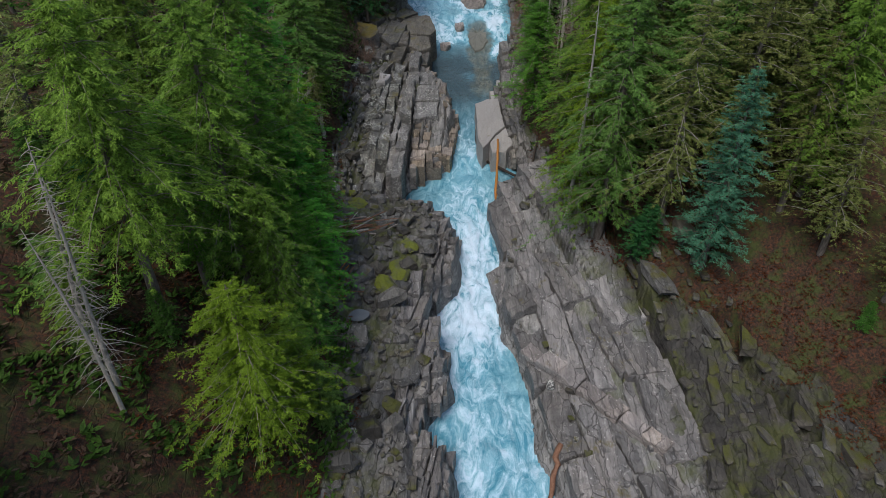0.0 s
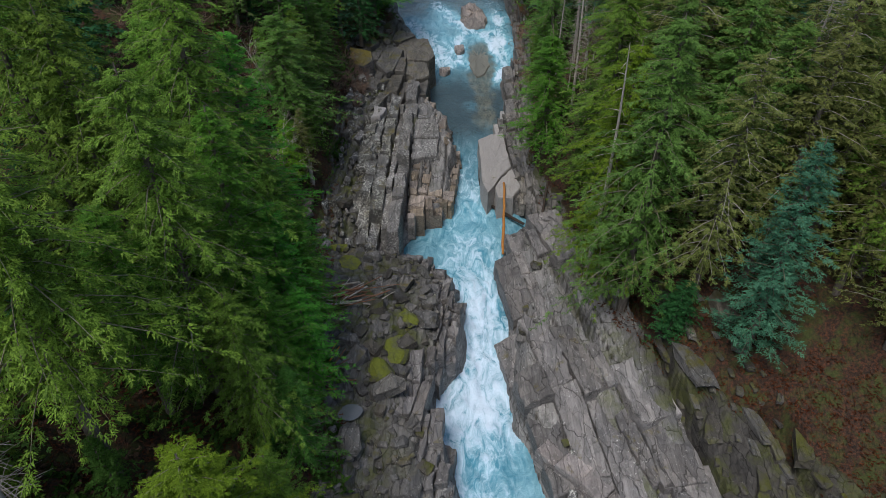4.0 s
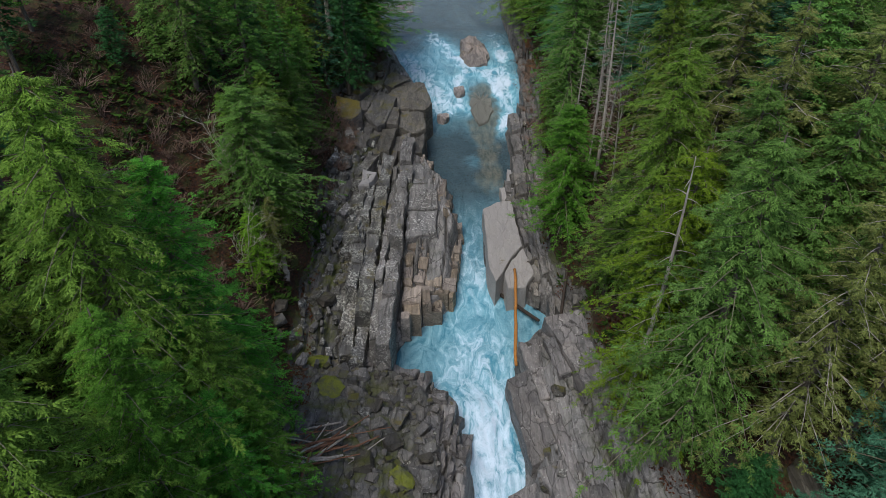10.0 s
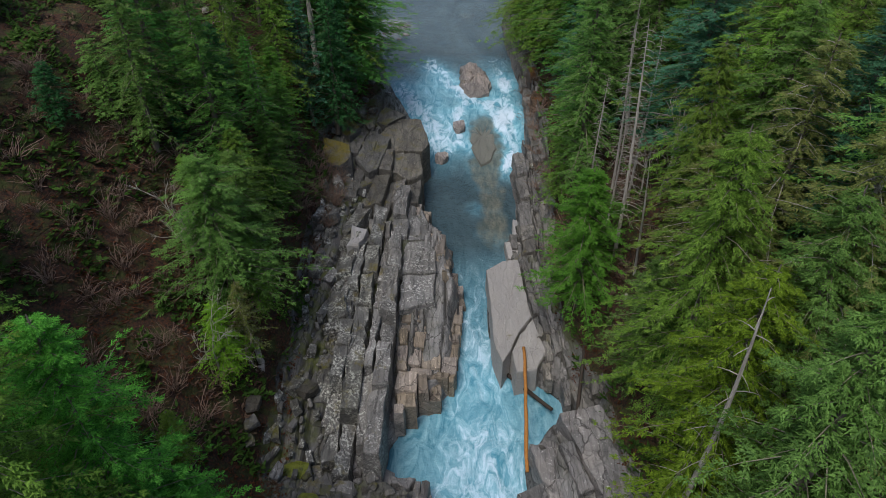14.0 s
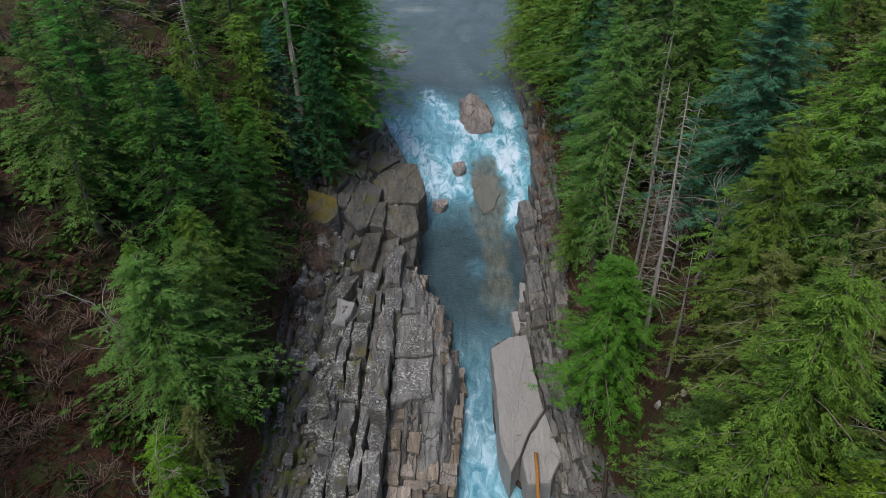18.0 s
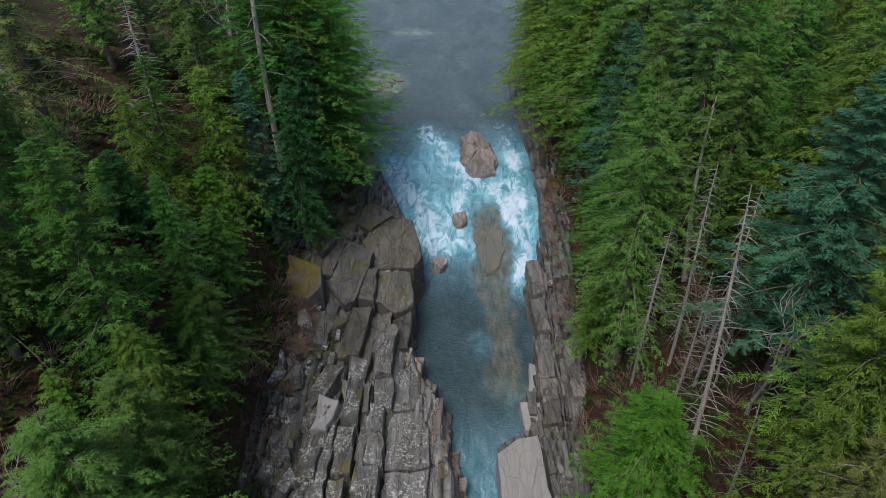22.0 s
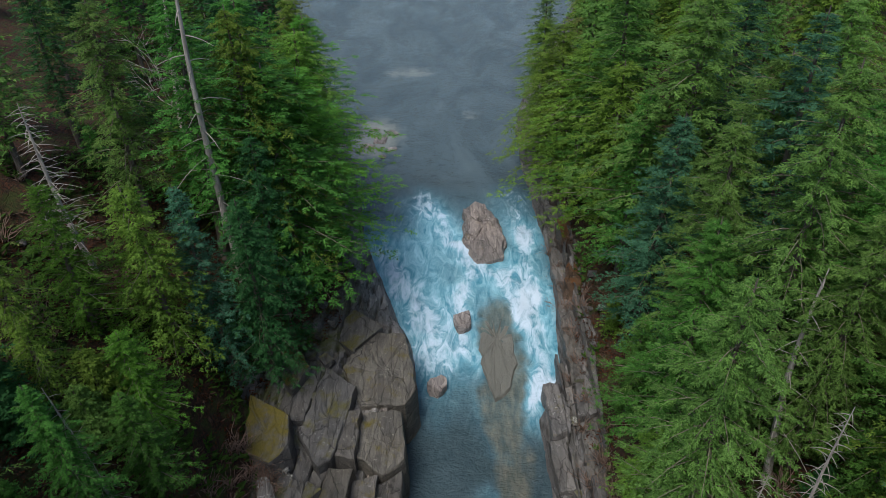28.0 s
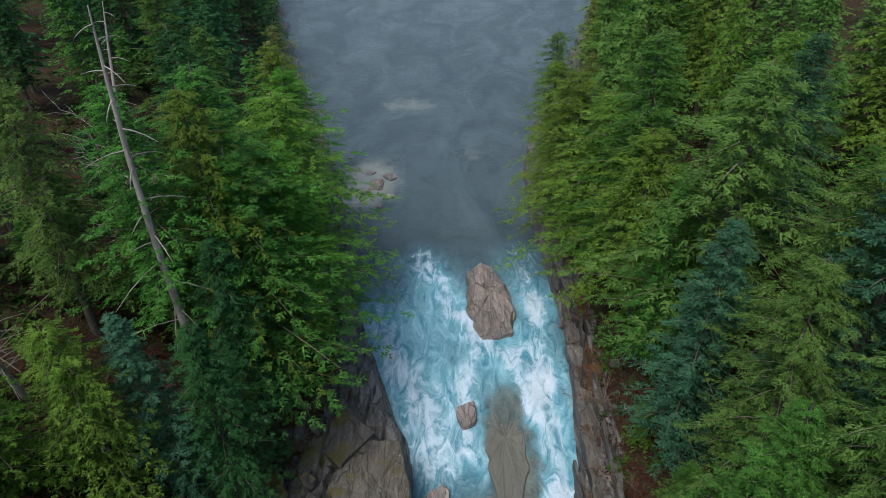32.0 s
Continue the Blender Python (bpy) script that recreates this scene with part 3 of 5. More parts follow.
# kind: crown radius over height, first branch over height, branches, sprays a branch, leaflets a spray, spray length, droop, raggedness
FORM = {
    "cedar": (0.21, 0.08, 190, 11, 5, 1.15, 0.55, 0.20),
    "fir": (0.18, 0.08, 200, 11, 5, 1.0, 0.25, 0.22),
    "blue": (0.17, 0.06, 200, 11, 5, 1.0, 0.20, 0.20),
    "hemlock": (0.19, 0.12, 180, 11, 5, 1.1, 0.42, 0.30),
    "dark": (0.19, 0.10, 190, 11, 5, 1.1, 0.35, 0.25),
    "old": (0.24, 0.36, 170, 12, 5, 1.2, 0.60, 0.22),
    "bright": (0.22, 0.06, 190, 11, 5, 1.1, 0.50, 0.25),
    "emerald": (0.20, 0.06, 200, 11, 5, 1.0, 0.22, 0.22),
    "olive": (0.18, 0.16, 170, 10, 4, 0.95, 0.40, 0.36),
}
# how soon the crown narrows towards its top: low for broad, rounded crowns
FULL = {"cedar": 0.52, "fir": 0.66, "blue": 0.68, "hemlock": 0.55, "dark": 0.62, "old": 0.55, "bright": 0.50, "emerald": 0.58, "olive": 0.55}
SPECIES_LABEL = {
    "cedar": ("cedar_tree", "tall yellow-green cedar with drooping sprays", "conifer tree"),
    "fir": ("fir_tree", "tall bright green fir on the gorge slope", "conifer tree"),
    "blue": ("spruce_tree", "blue-green conifer with dense needles", "conifer tree"),
    "hemlock": ("hemlock_tree", "olive-green hemlock with feathery drooping boughs", "conifer tree"),
    "dark": ("fir_tree", "dark green fir in dense forest", "conifer tree"),
    "old": ("cedar_tree", "old yellow-green cedar with a long bare grey trunk", "conifer tree"),
    "bright": ("cedar_tree", "bright yellow-green cedar leaning towards the river", "conifer tree"),
    "emerald": ("fir_tree", "bushy emerald-green fir at the edge of the forest", "conifer tree"),
    "olive": ("hemlock_tree", "thin half-bare conifer with pale twigs", "conifer tree"),
}
MADE = {}


def conifer_meshes(kind, seed, level, low=True):
    """Trunk, limbs and crown of a conifer 24 m high; level 0 is the finest."""
    key = (kind, seed, level, low)
    if key in MADE:
        return MADE[key]
    rng = np.random.default_rng(seed * 17 + level + 5 * list(FORM).index(kind))
    wide, first, count, sprays, leaflets, size, droop, rag = FORM[kind]
    tall = 24.0
    first = first if low else max(first, 0.24)
    count, sprays, leaflets, size, leaf, broad = ((int(count * 0.85), int(sprays * 1.7), 8, size * 0.80, 0.46, 0.165), (int(count * 0.75), int(sprays * 1.2), 6, size * 0.92, 0.48, 0.19),
                                                  (int(count * 0.5), int(sprays * 0.7), 4, size * 1.35, 0.66, 0.27))[level]
    bend = rng.normal(0, 0.15, 2)
    hs = np.linspace(0, tall, 9)
    axis = np.stack([bend[0] * np.sin(hs / tall * 2.2), bend[1] * np.sin(hs / tall * 2.8), hs], 1)
    trunk = tube(axis, 0.34 * (1 - hs / tall) ** 0.85 + 0.025, 8)
    k = np.arange(count)
    u = (k + rng.random(count)) / count
    u = u ** 0.9
    z = tall * (first + (0.985 - first) * u)
    az = k * 2.39996 + rng.normal(0, 0.35, count)
    lobes = 1 + 0.25 * np.sin(az * 2 + seed) * (1 - u)
    reach = tall * wide * np.clip((1 - u) ** FULL[kind] * np.minimum(1, 0.55 + u * 3.0), 0.03, 1) * lobes * np.clip(rng.normal(1, rag, count), 0.35, 1.5)
    out = np.stack([np.cos(az), np.sin(az), 0 * az], 1)
    side = np.stack([-np.sin(az), np.cos(az), 0 * az], 1)
    root = np.stack([np.interp(z, hs, axis[:, 0]), np.interp(z, hs, axis[:, 1]), z], 1)
    lift = rng.normal(0.18, 0.12, count) + 0.5 * u ** 3
    fall = droop * rng.normal(1, 0.25, count)

    def along(b, s):
        return root[b] + out[b] * (reach[b] * s)[:, None] + np.array([0, 0, 1.0]) * (reach[b] * (lift[b] * s - fall[b] * s * s * 1.5 + 0.25 * fall[b] * s ** 3))[:, None]

    limbs = []
    for b in range(0, count, 1 + level):
        s = np.linspace(0, 0.95, 4)
        limbs.append(tube(along(np.full(4, b), s), 0.06 * (1.05 - s) * (0.5 + 0.5 * reach[b] / reach.max()), 3))
    b = np.repeat(k, sprays)
    n = len(b)
    s = np.clip(np.tile(np.linspace(0.12, 1.0, sprays), count) + rng.normal(0, 0.03, n), 0.06, 1.02)
    hand = np.where(np.arange(n) % 2, -1.0, 1.0)
    at = along(b, s) + rng.normal(0, 0.05, (n, 3))
    grown = size * (0.40 + 0.75 * np.sqrt(reach[b] / reach.max())) * (1.25 - 0.6 * s) * rng.uniform(0.75, 1.25, n)
    turn = hand * (1.15 - 0.8 * s + rng.normal(0, 0.25, n))
    w = out[b] * np.cos(turn)[:, None] + side[b] * np.sin(turn)[:, None]
    w[:, 2] = -droop * (0.5 + 0.9 * rng.random(n)) + 0.12 * rng.normal(0, 1, n)
    w = unit(w) * grown[:, None]
    flat = unit(np.stack([rng.normal(0, 0.35, n), rng.normal(0, 0.35, n), np.ones(n)], 1))
    across = unit(np.cross(w, flat))
    # each spray: a narrow blade with a fringe of small leaflets down both sides
    crown = [slivers(at, w, across * (0.055 * grown)[:, None])]
    for q in range(leaflets):
        f = (q // 2 + 0.6 + 0.3 * (q % 2)) / (leaflets / 2 + 0.6)
        sign = 1 if q % 2 else -1
        open_way = sign * (0.95 - 0.45 * f) + rng.normal(0, 0.16, n)
        d = unit(w) * np.cos(open_way)[:, None] + across * np.sin(open_way)[:, None]
        d[:, 2] -= droop * 0.55 * rng.random(n)
        long = grown * leaf * (1.1 - 0.55 * f) * rng.uniform(0.6, 1.25, n)
        d = unit(d) * long[:, None]
        up = unit(flat + rng.normal(0, 0.4, (n, 3)))
        wide_way = unit(np.cross(d, up)) * (broad * long)[:, None]
        crown.append(slivers(at + w * (f * 0.9), d, wide_way))
    crown = joined(crown)
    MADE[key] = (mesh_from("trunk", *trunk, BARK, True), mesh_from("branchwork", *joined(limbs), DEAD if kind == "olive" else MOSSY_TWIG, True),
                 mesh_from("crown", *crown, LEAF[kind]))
    return MADE[key]


def floor_at(x, y):
    """The ground with its finest relief."""
    return float(land(np.array([x]), np.array([y]), True)[0][0])


def ground_at(x, y):
    return float(land(np.array([x]), np.array([y]), False)[0][0])


def plant(kind, x, y, tall, seed=0, level=0, lean=(0, 0), thick=1.0, z=None, low=True):
    name, label, category = SPECIES_LABEL[kind]
    trunk, limbs, crown = conifer_meshes(kind, seed % 3, level, low)
    s = tall / 24
    tree = new(name)
    tree.matrix_basis = pose(x, y, (ground_at(x, y) if z is None else z) - 0.25, lean[0], lean[1], seed * 67) @ Matrix.Diagonal((s * thick, s * thick, s, 1))
    tagged(tree, label, category, "trees of the gorge")
    part("trunk", trunk, tree), part("crown", crown, tree)
    if level < 2:
        tagged(part("branchwork", limbs, tree, "bare pale twigs" if kind == "olive" else ""), kind="stuff")
    return tree


PLANTED = []


def fineness(x, y):
    """How fine a tree has to be: finest along the gorge, coarse deep in the forest."""
    return 0 if abs(x) < 20 and y < 108 else 1 if abs(x) < 31 and y < 148 else 2


def wood(rows):
    for kind, x, y, tall, thick in rows:
        plant(kind, x, y, tall, len(PLANTED), min(1, fineness(x, y)), (random.uniform(-2, 2), random.uniform(-2, 2)), thick)
        PLANTED.append((x, y, 2.2 * thick))


# trees that stand out, from the near end of the gorge to the upper pool
wood([("old", -18.8, 30, 22, 1.2), ("bright", -12.3, 26.6, 13.5, 1.75), ("cedar", -16.5, 38.5, 23, 1.2), ("emerald", -15, 43, 20, 1.15),
      ("cedar", -17.5, 49, 25, 1.2), ("cedar", -24, 43, 22, 1.1), ("emerald", -16.2, 53, 20, 1.3), ("cedar", -14.4, 50, 14, 1.3), ("cedar", -13.0, 36, 13, 1.3), ("cedar", -21.5, 43.5, 20, 1.2), ("cedar", -26, 50, 20, 1.2), ("cedar", -23, 57, 17, 1.3), ("emerald", -14.6, 55.5, 12, 1.4), ("emerald", -13.4, 46.5, 14, 1.3), ("emerald", -12.4, 40.5, 13, 1.3)])
wood([("emerald", -11.4, 43, 11, 1.3), ("fir", -11.0, 36.5, 10, 1.4), ("cedar", -10.8, 31, 10, 1.3), ("emerald", -12.6, 49, 12, 1.3)])
wood([("hemlock", -18.9, 77, 14.5, 1.9), ("olive", -17.5, 73.5, 9, 1.2), ("fir", -19.5, 95, 12, 1.0), ("cedar", -23.3, 100, 12, 1.0), ("fir", -21, 87, 17, 1.35), ("hemlock", -25, 91.5, 15, 1.3), ("hemlock", -18.3, 81.5, 12, 1.55), ("fir", -25.5, 88, 16, 1.5), ("olive", -29.5, 101, 18, 1.4), ("cedar", -19, 85, 10, 1.55), ("hemlock", -25.5, 84.5, 14, 1.35),
      ("bright", -18.4, 71.5, 8, 1.4), ("blue", -18.3, 112, 18, 1.1), ("cedar", -16, 122, 24, 1.25), ("dark", -15.2, 118.5, 18, 1.2), ("emerald", -19.8, 102.2, 8.5, 1.8), ("dark", -15.4, 112.6, 18, 1.25), ("cedar", -20.9, 109.9, 15, 1.4), ("fir", -14.2, 121.8, 22, 1.8), ("emerald", -24.5, 107, 12, 1.4), ("fir", -18.2, 89.5, 11, 1.45), ("hemlock", -17.8, 93.2, 9, 1.5), ("fir", -18.6, 98.6, 9, 1.5), ("cedar", -17.4, 78.4, 8, 1.4)])
wood([("emerald", -13.8, 128, 20, 1.9), ("cedar", -15.0, 135, 21, 1.9), ("emerald", -16.2, 143, 21, 1.8), ("fir", -16.4, 126, 24, 1.7), ("dark", -18, 130, 24, 1.2), ("cedar", -18.5, 152, 21, 1.35), ("olive", -21, 162, 21, 1.3)])
wood([("blue", 22.4, 46, 19, 1.2), ("hemlock", 14.8, 54, 27, 1.15), ("bright", 13.3, 60, 22, 1.2), ("cedar", 14.5, 66.5, 23, 1.2), ("emerald", 10.8, 81.8, 15, 1.8),
      ("hemlock", 12.6, 95, 23, 1.05), ("fir", 13.8, 103, 20, 1.2), ("hemlock", 17.5, 101, 24, 1.1), ("olive", 19, 62, 24, 1.2), ("olive", 26, 54, 22, 1.2), ("cedar", 30, 48, 19, 1.2), ("olive", 30.5, 43, 15, 1.3), ("olive", 33.5, 38, 14, 1.3), ("hemlock", 35.5, 33, 13, 1.3), ("olive", 28.5, 47.5, 16, 1.3)])
wood([("cedar", 14.0, 141, 20, 1.85), ("cedar", 16.0, 131.5, 19, 1.75), ("fir", 15.6, 124.5, 19, 1.25), ("blue", 15.6, 116.5, 21, 1.25), ("blue", 19, 108, 23, 1.2), ("cedar", 13.4, 149, 20, 1.8), ("fir", 16.5, 136, 24, 1.7), ("hemlock", 18.5, 123, 24, 1.7),
      ("cedar", 12.4, 158, 19, 1.4), ("hemlock", 14, 168, 19, 1.4)])


# ---- the rest of the forest ----
# openings: x, y, radius across, radius along
GAPS = [(-27, 72, 8, 10), (-31, 107.5, 7, 9), (-22.5, 68, 4.5, 6), (21, 40, 7, 9.5), (15, 80, 2.5, 4), (14, 84, 3, 4), (15.5, 90.5, 4.4, 6.2), (-22, 21, 6, 5), (-12, 18, 6, 8), (27, 33, 5, 7)]
rng = np.random.default_rng(11)
tries = 0
while len(PLANTED) < TREES and tries < 60000:
    tries += 1
    y = rng.uniform(2, 300)
    side = -1 if rng.random() < 0.5 else 1
    edge = table(BANK_L if side < 0 else BANK_R, y, 3)
    out = 1.2 + (60 + 0.15 * y) * rng.random() ** 1.6
    x = edge + side * out
    if any(((x - a) / c) ** 2 + ((y - b) / d) ** 2 < 1 for a, b, c, d in GAPS):
        continue
    gap = 2.6 + 0.04 * out + 0.006 * y
    if any(abs(x - a) < gap and (x - a) ** 2 + (y - b) ** 2 < gap * gap for a, b, _ in PLANTED):
        continue
    kinds = (("cedar", 0.25), ("emerald", 0.30), ("dark", 0.17), ("hemlock", 0.18), ("olive", 0.10)) if side < 0 and y < 95 else (("dark", 0.55), ("hemlock", 0.15), ("fir", 0.3)) if side < 0 else (
        ("cedar", 0.15), ("hemlock", 0.30), ("olive", 0.30), ("fir", 0.12), ("blue", 0.13)) if y < 96 else (("cedar", 0.25), ("hemlock", 0.27), ("olive", 0.12), ("fir", 0.2), ("blue", 0.16))
    pick, acc = rng.random(), 0
    for kind, share in kinds:
        acc += share
        if pick < acc:
            break
    tall = rng.uniform(14, 22) * (0.75 if out < 3 else 1)
    base = ground_at(x, y)
    if -31 < x < -15 and 58 < y < 67:
        tall = 5.5
    if base + tall > 38:
        tall = max(9, 38 - base)
    plant(kind, x, y, tall, len(PLANTED), fineness(x, y), (rng.normal(0, 1.5), rng.normal(0, 1.5)), rng.uniform(1.05, 1.4), base, out < 7)
    PLANTED.append((x, y, 2))


# thick olive and yellow-green wood on the slope above the slabs
added, tries = 0, 0
while added < 75 and tries < 9000:
    tries += 1
    x, y = rng.uniform(15, 46), rng.uniform(50, 112)
    if any(((x - a) / c) ** 2 + ((y - b) / d) ** 2 < 1 for a, b, c, d in GAPS) or x < table(BANK_R, y, 3) + 3.5:
        continue
    if any(abs(x - a) < 2.7 and (x - a) ** 2 + (y - b) ** 2 < 7.3 for a, b, _ in PLANTED):
        continue
    base = ground_at(x, y)
    plant(("olive", "hemlock", "cedar", "olive")[added % 4] if y < 92 else ("hemlock", "fir", "olive")[added % 3], x, y, min(rng.uniform(15, 23), 36 - base), added + 40, fineness(x, y), (rng.normal(0, 2), rng.normal(0, 2)), rng.uniform(1.1, 1.4), base)
    PLANTED.append((x, y, 2))
    added += 1


# young trees at the edge of the forest and in the gaps between the old ones
young = 0
while young < 130:
    y, side = rng.uniform(4, 175), -1 if rng.random() < 0.6 else 1
    x = table(BANK_L if side < 0 else BANK_R, y, 3) + side * rng.uniform(0.8, 20)
    if any(((x - a) / c) ** 2 + ((y - b) / d) ** 2 < 0.8 for a, b, c, d in GAPS):
        continue
    plant(("fir", "cedar", "hemlock", "dark")[young % 4], x, y, rng.uniform(3, 7.5), young, 2, (rng.normal(0, 3), rng.normal(0, 3)), rng.uniform(1.3, 1.8))
    young += 1


# ---- dead standing trunks, bare trees and shrubs ----
def snag_meshes(seed, spikes):
    rng = np.random.default_rng(seed)
    hs = np.linspace(0, 20, 8)
    axis = np.stack([0.25 * np.sin(hs / 7 + seed), 0.2 * np.sin(hs / 5 + 2 * seed), hs], 1)
    trunk = tube(axis, 0.19 * (1 - hs / 20) ** 0.8 + 0.02, 8)
    arms = []
    for n in range(spikes):
        z = 20 * (0.22 + 0.76 * (n + rng.random()) / spikes)
        a = n * 2.4 + rng.normal(0, 0.4)
        reach = (1.15 - z / 20) * rng.uniform(1.0, 2.9) + 0.3
        root = np.array([np.interp(z, hs, axis[:, 0]), np.interp(z, hs, axis[:, 1]), z])
        way = np.array([math.cos(a), math.sin(a), 0])
        s = np.linspace(0, 1, 4)[:, None]
        arms.append(tube(root + way * reach * s + np.array([0, 0, 1]) * (0.1 * s - 0.38 * s * s) * reach, np.linspace(0.035, 0.008, 4), 3))
    return mesh_from("trunk", *trunk, DEAD, True), mesh_from("branchwork", *joined(arms), DEAD, True)


def branching(seed, tall, levels=3, material=None):
    """A leafless crown: limbs that fork into finer and finer twigs."""
    rng = np.random.default_rng(seed)
    pieces, todo = [], [(np.zeros(3), np.array([0.05, 0.03, 1.0]), tall * 0.42, 0.011 * tall, 0)]
    while todo:
        at, way, long, thick, depth = todo.pop()
        pts, d = [at], way / np.linalg.norm(way)
        for _ in range(4):
            d = unit(d + rng.normal(0, 0.16, 3) + np.array([0, 0, 0.06]))
            pts.append(pts[-1] + d * long / 4)
        pieces.append(tube(pts, np.linspace(thick, thick * 0.55, 5), 5 if depth == 0 else 3))
        if depth < levels:
            for _ in range(7 if depth == 0 else 4):
                q = pts[rng.integers(2, 5)]
                todo.append((q, unit(d + rng.normal(0, 0.6, 3)), long * rng.uniform(0.45, 0.75), thick * 0.5, depth + 1))
    return mesh_from("branches", *joined(pieces), material or DEAD, True)


def shrub_mesh(seed, material):
    rng = np.random.default_rng(seed)
    pieces = []
    for n in range(30):
        a, spread_out = rng.uniform(0, 6.3), rng.uniform(0.2, 1.0)
        s = np.linspace(0, 1, 4)[:, None]
        way = np.array([math.cos(a) * spread_out, math.sin(a) * spread_out, 0])
        pieces.append(tube(way * 0.15 + way * s * rng.uniform(0.7, 1.5) + np.array([0, 0, 1]) * (1.6 * s - 0.8 * s * s) * rng.uniform(0.6, 1.3) + rng.normal(0, 0.08, (4, 3)), np.linspace(0.02, 0.006, 4), 3))
    return mesh_from("bare_shrub", *joined(pieces), material)


def thin_strip(n, xs, ys):
    return [(rng.uniform(*xs), rng.uniform(*ys)) for _ in range(n)]


SNAG = [snag_meshes(n, 110) for n in (1, 2, 3)] + [snag_meshes(9, 26)]


def snag(x, y, tall, lean, n, thick=1.0, label="bleached dead conifer trunk with short bare branches"):
    ob = tagged(new("dead_tree"), label, "dead tree", "dead trees")
    s = tall / 20
    ob.matrix_basis = pose(x, y, ground_at(x, y) - 0.3, lean[0], lean[1], n * 50) @ Matrix.Diagonal((s * thick, s * thick, s, 1))
    pick = 3 if tall > 26 or y > 120 else n % 4
    part("trunk", SNAG[pick][0], ob)
    tagged(part("branchwork", SNAG[pick][1], ob), kind="stuff")


for n, (x, y, tall, rx, ry, thick) in enumerate(((13.4, 82.3, 21, -8, 1, 0.85), (14.7, 91, 17, 0, 0, 0.8), (12.9, 92, 15, 0, -1, 0.8), (14.6, 79.3, 13, -7, 3, 0.9),
                                                 (-19.8, 25.2, 15, -4, -3, 1.2), (-21.2, 26.2, 15, -3, -2, 1.2), (-19.0, 23.4, 13, 3, -4, 1.1), (-19.2, 95.7, 11.5, 1, -1.5, 1.3),
                                                 (-18.6, 118.3, 28, 4.3, 1.2, 1.25), (-31, 102, 14, -4, -4, 1.8), (-27, 113, 14, -3, -3, 1.7), (12.4, 58.5, 24, -2, 1, 1.0),
                                                 (18, 63, 22, -3, 1, 1.1), (25, 56, 19, 2, 3, 1.2), (28, 60, 18, 2, 2, 1.2), (17, 97, 15, -4, 1, 1.6), (15.8, 88.2, 16, 0, 0, 0.8), (-24, 125.6, 20, 9, 4, 1.3), (13.8, 87, 14, -3, 1, 0.7))):
    snag(x, y, tall, (rx, ry), n, thick)
BARE = [branching(n, 9, 3) for n in (4, 5)]
for n, (x, y, s) in enumerate(((17, 84, 1.5), (19.5, 87, 1.2), (16.5, 87.5, 1.0), (-24, 128, 1.6), (-21, 78, 1.2), (-19, 71, 1.0), (21, 55, 1.3), (26, 52, 1.3), (-17, 83, 0.8))):
    ob = tagged(new("bare_tree", BARE[n % 2]), "leafless pale-branched tree on the slope", "bare tree", "bare trees")
    ob.matrix_basis = pose(x, y, ground_at(x, y) - 0.2, 0, 0, 80 * n) @ Matrix.Diagonal((s, s, s, 1))
SHRUBS = [shrub_mesh(n, TWIG) for n in (1, 2, 3)]
spots = thin_strip(45, (9.6, 13.0), (88, 136)) + thin_strip(20, (-17.5, -14.0), (90, 106)) + thin_strip(125, (-34, -18), (61, 86)) + thin_strip(35, (-37, -24), (98, 116)) + thin_strip(45, (11.5, 19), (78, 97)) + thin_strip(25, (-17, -13.5), (98, 106))
for count, (x, y) in enumerate(spots):
    s = rng.uniform(0.8, 1.8)
    ob = tagged(new("bare_shrub", SHRUBS[count % 3]), "leafless brown shrub on the forest floor", "shrub", "bare shrubs")
    ob.matrix_basis = pose(x, y, ground_at(x, y) - 0.15, 0, 0, 40 * count) @ Matrix.Diagonal((s, s, s, 1))


# ---- undergrowth: ferns, leaves and litter, too many to count ----
def undergrowth(name, label, seed, n, size, material, box, flat=0.5, clump=0.0):
    rng = np.random.default_rng(seed)
    y = rng.uniform(box[0], box[1], n)
    side = rng.random(n) < box[4]
    x = np.where(side, table(BANK_L, y, 3) - rng.uniform(box[2], box[3], n), table(BANK_R, y, 3) + rng.uniform(box[2], box[3], n))
    keep = (fbm(x * 0.35, y * 0.35, seed, 3) > clump) & ((size < 0.3) | (x < 0) | (y > 58))
    x, y = x[keep], y[keep]
    n = len(x)
    # a fern or leaf tuft of three blades each
    base, way, wide = [], [], []
    z = land(x, y, True)[0]
    for q in range(3):
        a = rng.uniform(0, 6.3, n)
        w = unit(np.stack([np.cos(a), np.sin(a), rng.uniform(0, flat, n)], 1)) * (size * rng.uniform(0.5, 1.3, n))[:, None]
        base.append(np.stack([x, y, z + 0.05 + size * 0.5 * rng.random(n)], 1)), way.append(w)
        wide.append(unit(np.cross(w, unit(np.stack([rng.normal(0, 0.3, n), rng.normal(0, 0.3, n), np.ones(n)], 1)))) * (0.2 * np.linalg.norm(w, axis=1))[:, None])
    me = mesh_from(name, *kites(np.concatenate(base), np.concatenate(way), np.concatenate(wide)), material)
    return tagged(new(name, me), label, "undergrowth", kind="stuff")


